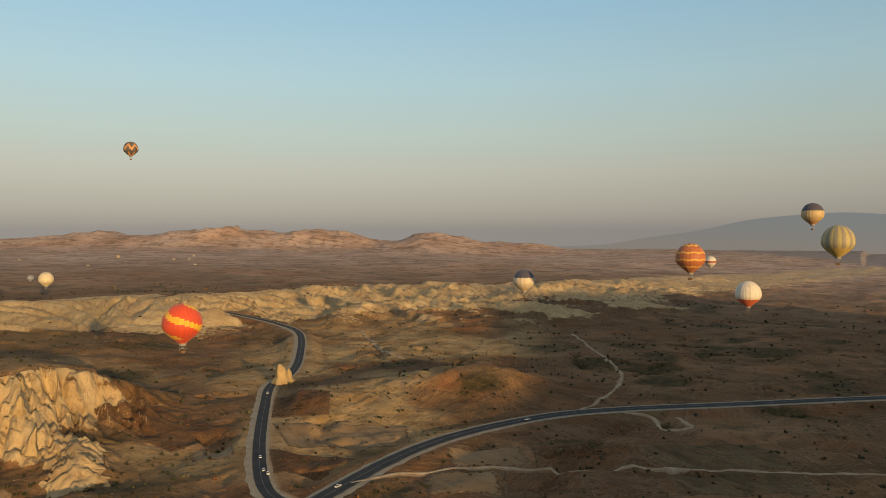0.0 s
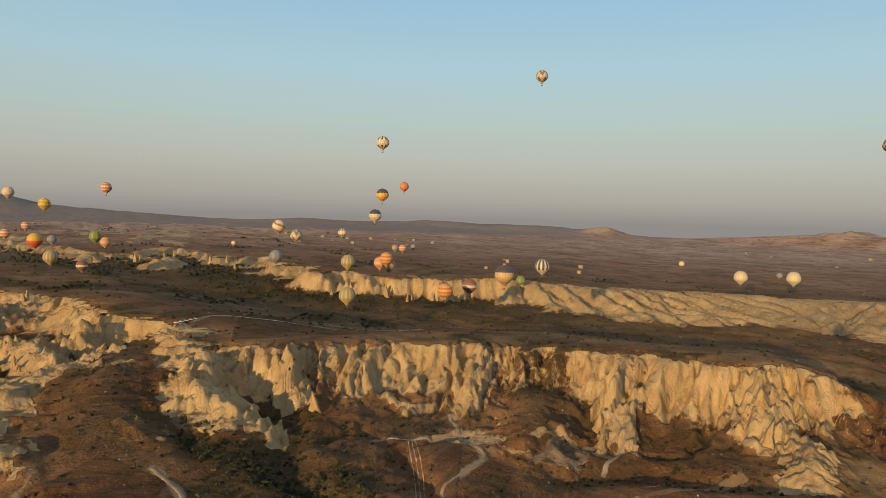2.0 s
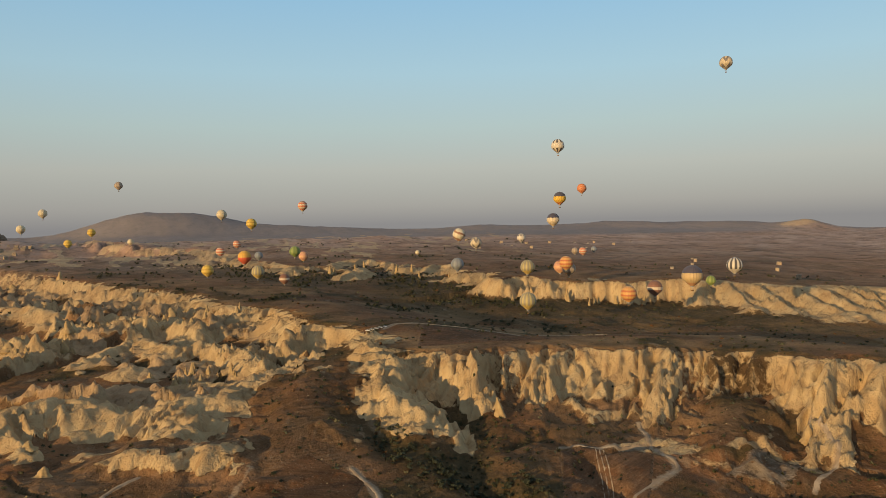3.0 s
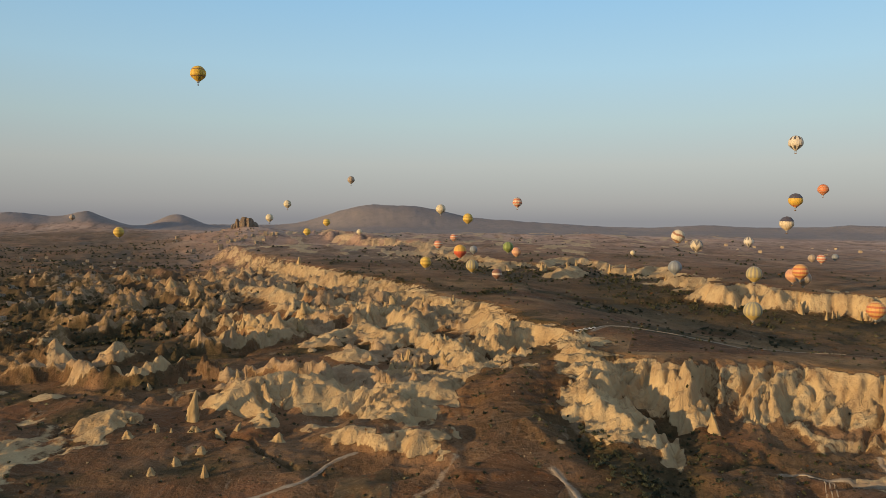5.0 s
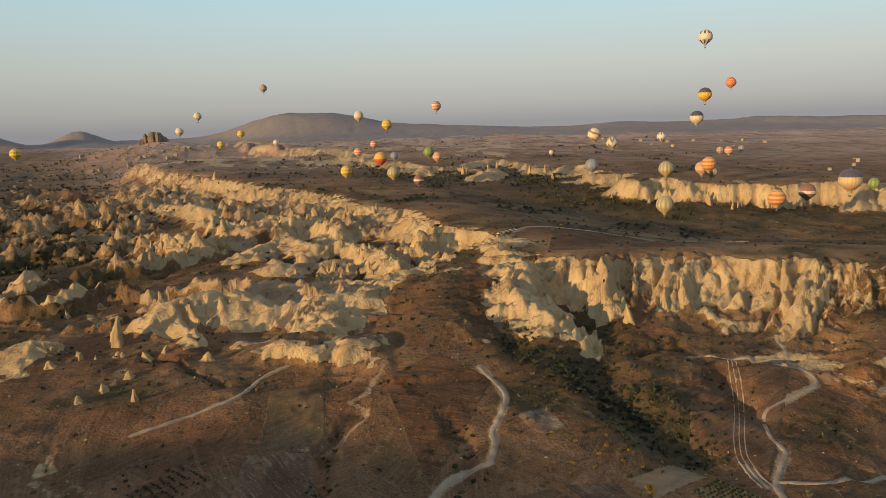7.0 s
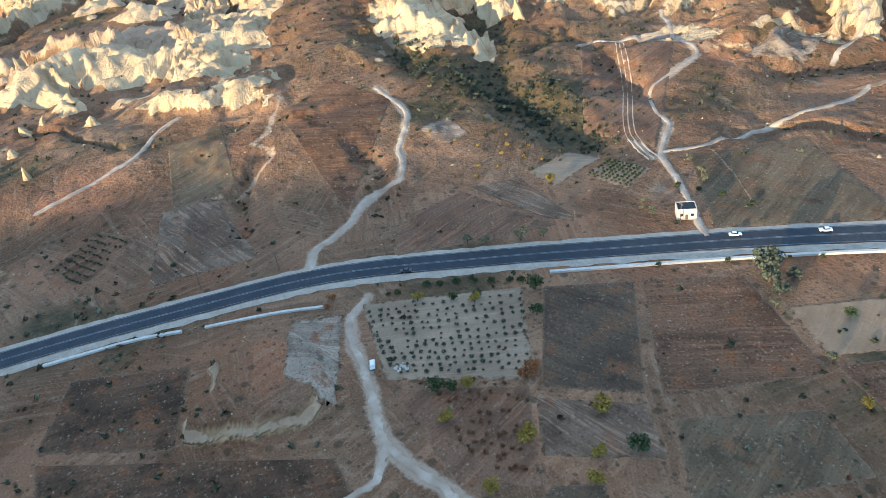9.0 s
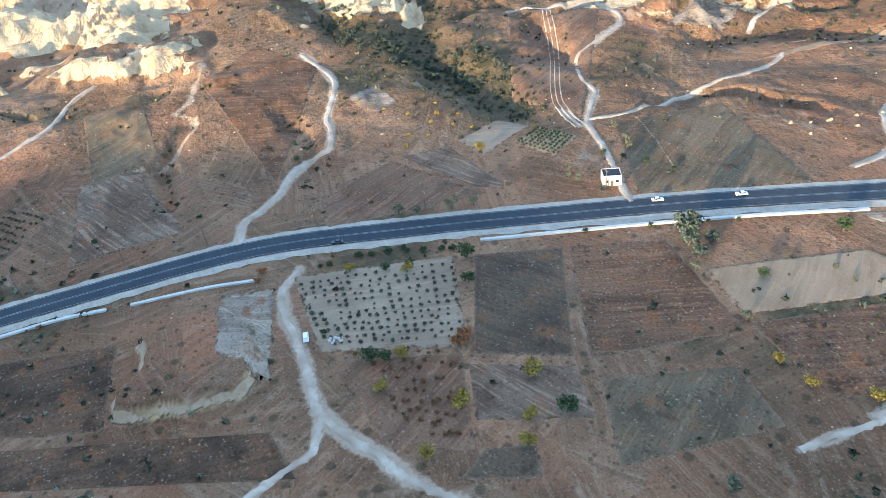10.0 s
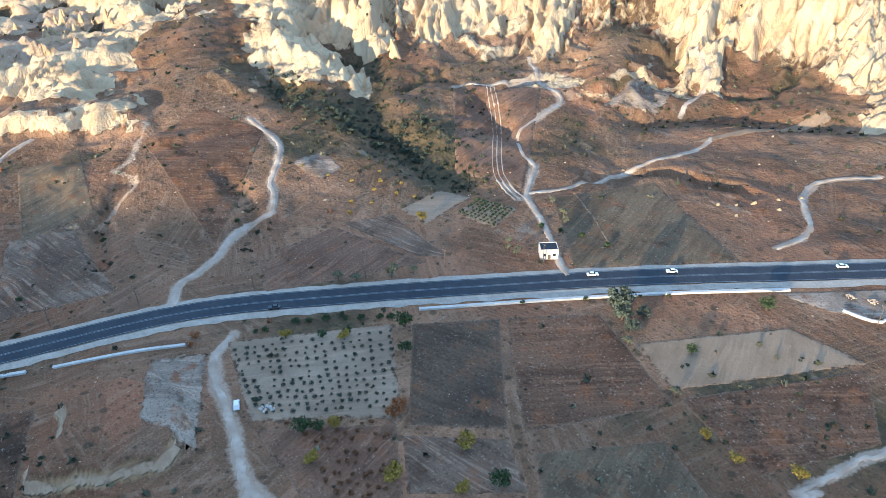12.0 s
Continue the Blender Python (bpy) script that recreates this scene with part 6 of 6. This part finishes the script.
def balloon(label, mat, skirt_mat, x, y, z, size=1.0, turn=0.0, lean=0.0, gores=24):
    """x, y, z: the middle of the envelope."""
    top = new("hot_air_balloon")
    top.matrix_basis = pose(x, y, z - 16 * size, lean, 0, turn) @ Matrix.Scale(size, 4)
    tagged(top, label, "balloon", "balloons over the valley")
    n, rows = gores * 4, 26
    verts, faces = [], []
    for i in range(rows):
        u = i / (rows - 1)
        r, h = envelope_profile(min(u, 0.999))
        for k in range(n):
            a = 2 * math.pi * k / n
            lobe = 1 + 0.022 * abs(math.sin(a * gores / 2)) * math.sin(min(1, u * 3) * math.pi / 2)
            verts.append((math.cos(a) * r * lobe, math.sin(a) * r * lobe, h))
    for i in range(rows - 1):
        for k in range(n):
            faces.append((i * n + k, i * n + (k + 1) % n, (i + 1) * n + (k + 1) % n, (i + 1) * n + k))
    faces.append([(rows - 1) * n + k for k in range(n)])
    sheet("envelope", verts, faces, mat, top, "", True)
    # scoop under the mouth
    verts = [(math.cos(2 * math.pi * k / 24) * r, math.sin(2 * math.pi * k / 24) * r, h) for r, h in ((2.02, 5.05), (1.9, 4.4), (1.65, 3.7)) for k in range(24)]
    faces = [(i * 24 + k, i * 24 + (k + 1) % 24, (i + 1) * 24 + (k + 1) % 24, (i + 1) * 24 + k) for i in range(2) for k in range(24)]
    sheet("skirt", verts, faces, skirt_mat, top)
    bm = bmesh.new()
    bmesh.ops.create_cube(bm, size=1)
    bmesh.ops.scale(bm, vec=(2.6, 1.7, 1.15), verts=bm.verts)
    bmesh.ops.translate(bm, vec=(0, 0, 0.58), verts=bm.verts)
    low = [v for v in bm.verts if v.co.z < 0.3]
    bmesh.ops.scale(bm, vec=(0.9, 0.9, 1), verts=low)
    bmesh.ops.bevel(bm, geom=bm.edges[:], offset=0.12, segments=2, affect="EDGES")
    part("basket", bm, WICKER, top, "brown wicker basket")
    bm = bmesh.new()
    for sx in (-0.35, 0.35):
        bmesh.ops.create_cone(bm, cap_ends=True, segments=10, radius1=0.22, radius2=0.16, depth=0.5, matrix=Matrix.Translation((sx, 0, 2.6)))
    bmesh.ops.create_cube(bm, size=1, matrix=Matrix.Translation((0, 0, 2.3)) @ Matrix.Diagonal((1.7, 1.1, 0.08, 1)))
    part("burner", bm, STEEL, top)
    for sx, sy in ((-1, -1), (-1, 1), (1, -1), (1, 1)):
        bm = bmesh.new()
        a, b = Vector((sx * 1.15, sy * 0.72, 1.1)), Vector((sx * 1.25, sy * 1.25, 3.8))
        q = (b - a).to_track_quat("Z", "Y").to_matrix().to_4x4()
        bmesh.ops.create_cone(bm, cap_ends=True, segments=6, radius1=0.05, radius2=0.05, depth=(b - a).length, matrix=Matrix.Translation((a + b) / 2) @ q)
        part("rope", bm, STEEL, top)
    return top
BALLOON = {}
BALLOON["grey_wave"] = balloon_material("nylon_grey_wave", (0.10,0.09,0.10), (0.62,0.30,0.12), (0.08,0.07,0.08), "zigzag", 12, 2.2)
BALLOON["red_step"] = balloon_material("nylon_red_step", (0.74,0.062,0.012), (0.86,0.48,0.02), (0.74,0.062,0.012), "swirl", 26, 2.4)
BALLOON["navy_cream"] = balloon_material("nylon_navy_cream", (0.68,0.58,0.42), (0.045,0.05,0.10), (0.62,0.5,0.33), "crown", 12, 7)
BALLOON["brown_bands"] = balloon_material("nylon_brown_bands", (0.48,0.14,0.05), (0.82,0.44,0.07), (0.46,0.14,0.05), "thin", 16, 5.2)
BALLOON["white_mark"] = balloon_material("nylon_white_mark", (0.74,0.68,0.60), (0.35,0.10,0.08), (0.70,0.64,0.56), "belt", 8, 7)
BALLOON["white_red"] = balloon_material("nylon_white_red", (0.76,0.70,0.62), (0.60,0.10,0.025), (0.74,0.68,0.6), "plain", 16, 7)
BALLOON["navy_tan"] = balloon_material("nylon_navy_tan", (0.60,0.44,0.22), (0.055,0.055,0.10), (0.55,0.28,0.12), "crown", 20, 7)
BALLOON["olive_gores"] = balloon_material("nylon_olive_gores", (0.50,0.42,0.18), (0.30,0.27,0.20), (0.55,0.40,0.10), "gores", 24, 7)
BALLOON["cream"] = balloon_material("nylon_cream", (0.68,0.60,0.42), (0.60,0.52,0.36), (0.55,0.50,0.40), "plain", 16, 7)
BALLOON["tan"] = balloon_material("nylon_tan", (0.45,0.36,0.27), (0.33,0.27,0.22), (0.42,0.33,0.25), "gores", 16, 7)
BALLOON["yellow"] = balloon_material("nylon_yellow", (0.74,0.52,0.08), (0.55,0.36,0.05), (0.70,0.50,0.10), "bands", 12, 4)
BALLOON["yellow_belt"] = balloon_material("nylon_yellow_belt", (0.76,0.48,0.03), (0.30,0.16,0.04), (0.70,0.42,0.03), "belt2", 12, 4)
BALLOON["red_bands"] = balloon_material("nylon_red_bands", (0.60,0.20,0.10), (0.70,0.58,0.44), (0.28,0.10,0.07), "bands", 12, 4)
BALLOON["yellow_red"] = balloon_material("nylon_yellow_red", (0.72,0.42,0.06), (0.65,0.10,0.03), (0.70,0.42,0.08), "plainhalf", 12, 4)
BALLOON["grey_blue"] = balloon_material("nylon_grey_blue", (0.25,0.29,0.33), (0.20,0.23,0.28), (0.24,0.27,0.31), "gores", 16, 7)
BALLOON["green"] = balloon_material("nylon_green", (0.16,0.24,0.05), (0.26,0.33,0.08), (0.20,0.27,0.05), "gores", 16, 7)
BALLOON["pink"] = balloon_material("nylon_pink", (0.62,0.32,0.20), (0.70,0.40,0.20), (0.55,0.2,0.12), "bands", 12, 3)
BALLOON["brown_white"] = balloon_material("nylon_brown_white", (0.26,0.12,0.08), (0.66,0.56,0.44), (0.22,0.10,0.07), "belt", 12, 4)
BALLOON["cream_swirl"] = balloon_material("nylon_cream_swirl", (0.72,0.64,0.48), (0.32,0.16,0.09), (0.4,0.2,0.1), "swirl", 12, 2.4)
BALLOON["black_white"] = balloon_material("nylon_black_white", (0.70,0.64,0.54), (0.08,0.08,0.09), (0.66,0.58,0.46), "gorestop", 16, 7)
BALLOON["striped"] = balloon_material("nylon_striped", (0.66,0.62,0.55), (0.07,0.07,0.08), (0.6,0.55,0.48), "gores", 20, 7)
BALLOON["yellow_navy"] = balloon_material("nylon_yellow_navy", (0.74,0.46,0.04), (0.06,0.06,0.10), (0.66,0.24,0.05), "crown", 12, 7)
BALLOON["orange"] = balloon_material("nylon_orange", (0.70,0.20,0.05), (0.62,0.30,0.16), (0.62,0.16,0.04), "bands", 12, 6)
BALLOON["orange_bands"] = balloon_material("nylon_orange_bands", (0.72,0.40,0.12), (0.55,0.16,0.05), (0.70,0.42,0.15), "bands", 16, 5)
BALLOON["cream_wave"] = balloon_material("nylon_cream_wave", (0.62,0.54,0.40), (0.20,0.19,0.19), (0.5,0.42,0.3), "zigzag", 10, 1.8)
balloon("dark grey balloon with an orange wave", BALLOON["grey_wave"], STEEL, -433, 1011, 253, 1.00, 0)
balloon("red balloon with stepped yellow diagonal stripes", BALLOON["red_step"], STEEL, -131, 364, 94, 1.00, 47)
balloon("cream balloon with a dark navy crown", BALLOON["navy_cream"], STEEL, 82, 734, 90, 1.10, 94)
balloon("brown-red balloon with thin glowing yellow bands", BALLOON["brown_bands"], STEEL, 168, 493, 122, 1.00, 141)
balloon("white balloon with a dark red emblem belt", BALLOON["white_mark"], STEEL, 471, 1278, 85, 1.00, 188)
balloon("white balloon with an orange-red lower hem", BALLOON["white_red"], STEEL, 239, 568, 91, 1.00, 235)
balloon("tan banded balloon with a navy crown", BALLOON["navy_tan"], STEEL, 342, 673, 156, 1.00, 282)
balloon("olive and yellow balloon with upright gores", BALLOON["olive_gores"], STEEL, 248, 456, 134, 1.00, 329)
balloon("bright yellow balloon with two dark belts", BALLOON["yellow_belt"], STEEL, -953, -235, 332, 1.00, 16)
balloon("white balloon with black stripes round its crown", BALLOON["black_white"], STEEL, -953, 562, 256, 1.00, 63)
balloon("yellow balloon with a navy crown", BALLOON["yellow_navy"], STEEL, -991, 586, 179, 1.00, 110)
balloon("orange balloon with thin paler bands", BALLOON["orange"], STEEL, -1291, 815, 209, 1.00, 157)
balloon("cream balloon with a dark navy crown", BALLOON["navy_cream"], STEEL, -988, 572, 146, 1.00, 204)
balloon("red and cream balloon with level bands", BALLOON["red_bands"], STEEL, -1470, 273, 185, 1.00, 251)
balloon("tan balloon with faint upright stripes", BALLOON["tan"], STEEL, -1962, -88, 254, 1.00, 298)
balloon("plain cream balloon drifting low over the plain", BALLOON["cream"], STEEL, -1475, 116, 170, 1.00, 345)
balloon("yellow balloon with darker level bands", BALLOON["yellow"], STEEL, -1390, 162, 151, 1.00, 32)
balloon("plain cream balloon drifting low over the plain", BALLOON["cream"], STEEL, -1863, -243, 186, 1.00, 79)
balloon("plain cream balloon drifting low over the plain", BALLOON["cream"], STEEL, -1877, -290, 151, 1.00, 126)
balloon("yellow balloon with darker level bands", BALLOON["yellow"], STEEL, -1979, -154, 140, 1.00, 173)
balloon("yellow balloon with darker level bands", BALLOON["yellow"], STEEL, -1992, -208, 114, 1.00, 220)
balloon("plain cream balloon drifting low over the plain", BALLOON["cream"], STEEL, -2255, -76, 110, 0.88, 267)
balloon("tan balloon with faint upright stripes", BALLOON["tan"], STEEL, -2666, -1100, 150, 1.00, 314)
balloon("yellow balloon with darker level bands", BALLOON["yellow"], STEEL, -1422, -501, 121, 1.00, 1)
balloon("red and cream balloon with level bands", BALLOON["red_bands"], STEEL, -1927, 186, 102, 1.00, 48)
balloon("red and cream balloon with level bands", BALLOON["red_bands"], STEEL, -1672, 126, 92, 1.00, 95)
balloon("yellow balloon with darker level bands", BALLOON["yellow"], STEEL, -1155, 68, 80, 0.92, 142)
balloon("yellow balloon with a red lower half", BALLOON["yellow_red"], STEEL, -1087, 116, 101, 1.00, 189)
balloon("grey-blue balloon in the canyon haze", BALLOON["grey_blue"], STEEL, -1516, 189, 86, 0.85, 236)
balloon("olive and yellow balloon with upright gores", BALLOON["olive_gores"], STEEL, -1134, 140, 76, 1.00, 283)
balloon("green balloon with lighter upright gores", BALLOON["green"], STEEL, -1314, 228, 99, 1.00, 330)
balloon("pink and orange balloon with soft bands", BALLOON["pink"], STEEL, -1410, 261, 86, 0.96, 17)
balloon("dark brown balloon with a white belt", BALLOON["brown_white"], STEEL, -1040, 165, 70, 0.75, 64)
balloon("cream balloon with slanting brown swirls", BALLOON["cream_swirl"], STEEL, -1026, 429, 126, 1.00, 111)
balloon("cream balloon with a dark wave round it", BALLOON["cream_wave"], STEEL, -1121, 499, 110, 1.00, 158)
balloon("white balloon with black stripes round its crown", BALLOON["black_white"], STEEL, -1460, 761, 107, 1.00, 205)
balloon("plain cream balloon drifting low over the plain", BALLOON["cream"], STEEL, -1466, 515, 82, 0.52, 252)
balloon("grey-blue balloon in the canyon haze", BALLOON["grey_blue"], STEEL, -1023, 424, 81, 1.00, 299)
balloon("olive and yellow balloon with upright gores", BALLOON["olive_gores"], STEEL, -875, 466, 82, 1.00, 346)
balloon("pink and orange balloon with soft bands", BALLOON["pink"], STEEL, -987, 582, 72, 1.00, 33)
balloon("orange balloon with level amber bands", BALLOON["orange_bands"], STEEL, -891, 536, 84, 1.00, 80)
balloon("tan balloon with faint upright stripes", BALLOON["tan"], STEEL, -923, 560, 73, 1.00, 127)
balloon("tan balloon with faint upright stripes", BALLOON["tan"], STEEL, -1406, 867, 75, 0.78, 174)
balloon("red and cream balloon with level bands", BALLOON["red_bands"], STEEL, -1330, 840, 78, 0.88, 221)
balloon("grey-blue balloon in the canyon haze", BALLOON["grey_blue"], STEEL, -1450, 945, 75, 0.69, 268)
balloon("olive and yellow balloon with upright gores", BALLOON["olive_gores"], STEEL, -745, 397, 52, 1.00, 315)
balloon("tan banded balloon with a navy crown", BALLOON["navy_tan"], STEEL, -558, 475, 89, 1.00, 2)
balloon("green balloon with lighter upright gores", BALLOON["green"], STEEL, -866, 770, 49, 0.75, 49)
balloon("orange balloon with level amber bands", BALLOON["orange_bands"], STEEL, -746, 537, 52, 1.00, 96)
balloon("dark brown balloon with a white belt", BALLOON["brown_white"], STEEL, -776, 599, 54, 1.00, 143)
balloon("black and white balloon with upright stripes", BALLOON["striped"], STEEL, -717, 676, 83, 1.00, 190)
balloon("plain cream balloon drifting low over the plain", BALLOON["cream"], STEEL, -626, 995, 68, 1.00, 237)
balloon("plain cream balloon drifting low over the plain", BALLOON["cream"], STEEL, -552, 1009, 72, 1.00, 284)
balloon("grey-blue balloon in the canyon haze", BALLOON["grey_blue"], STEEL, -804, 1414, 46, 0.64, 331)
balloon("plain cream balloon drifting low over the plain", BALLOON["cream"], STEEL, -1084, 1474, 51, 0.72, 18)
balloon("cream balloon with a dark wave round it", BALLOON["cream_wave"], STEEL, -880, 815, 379, 1.00, 65)
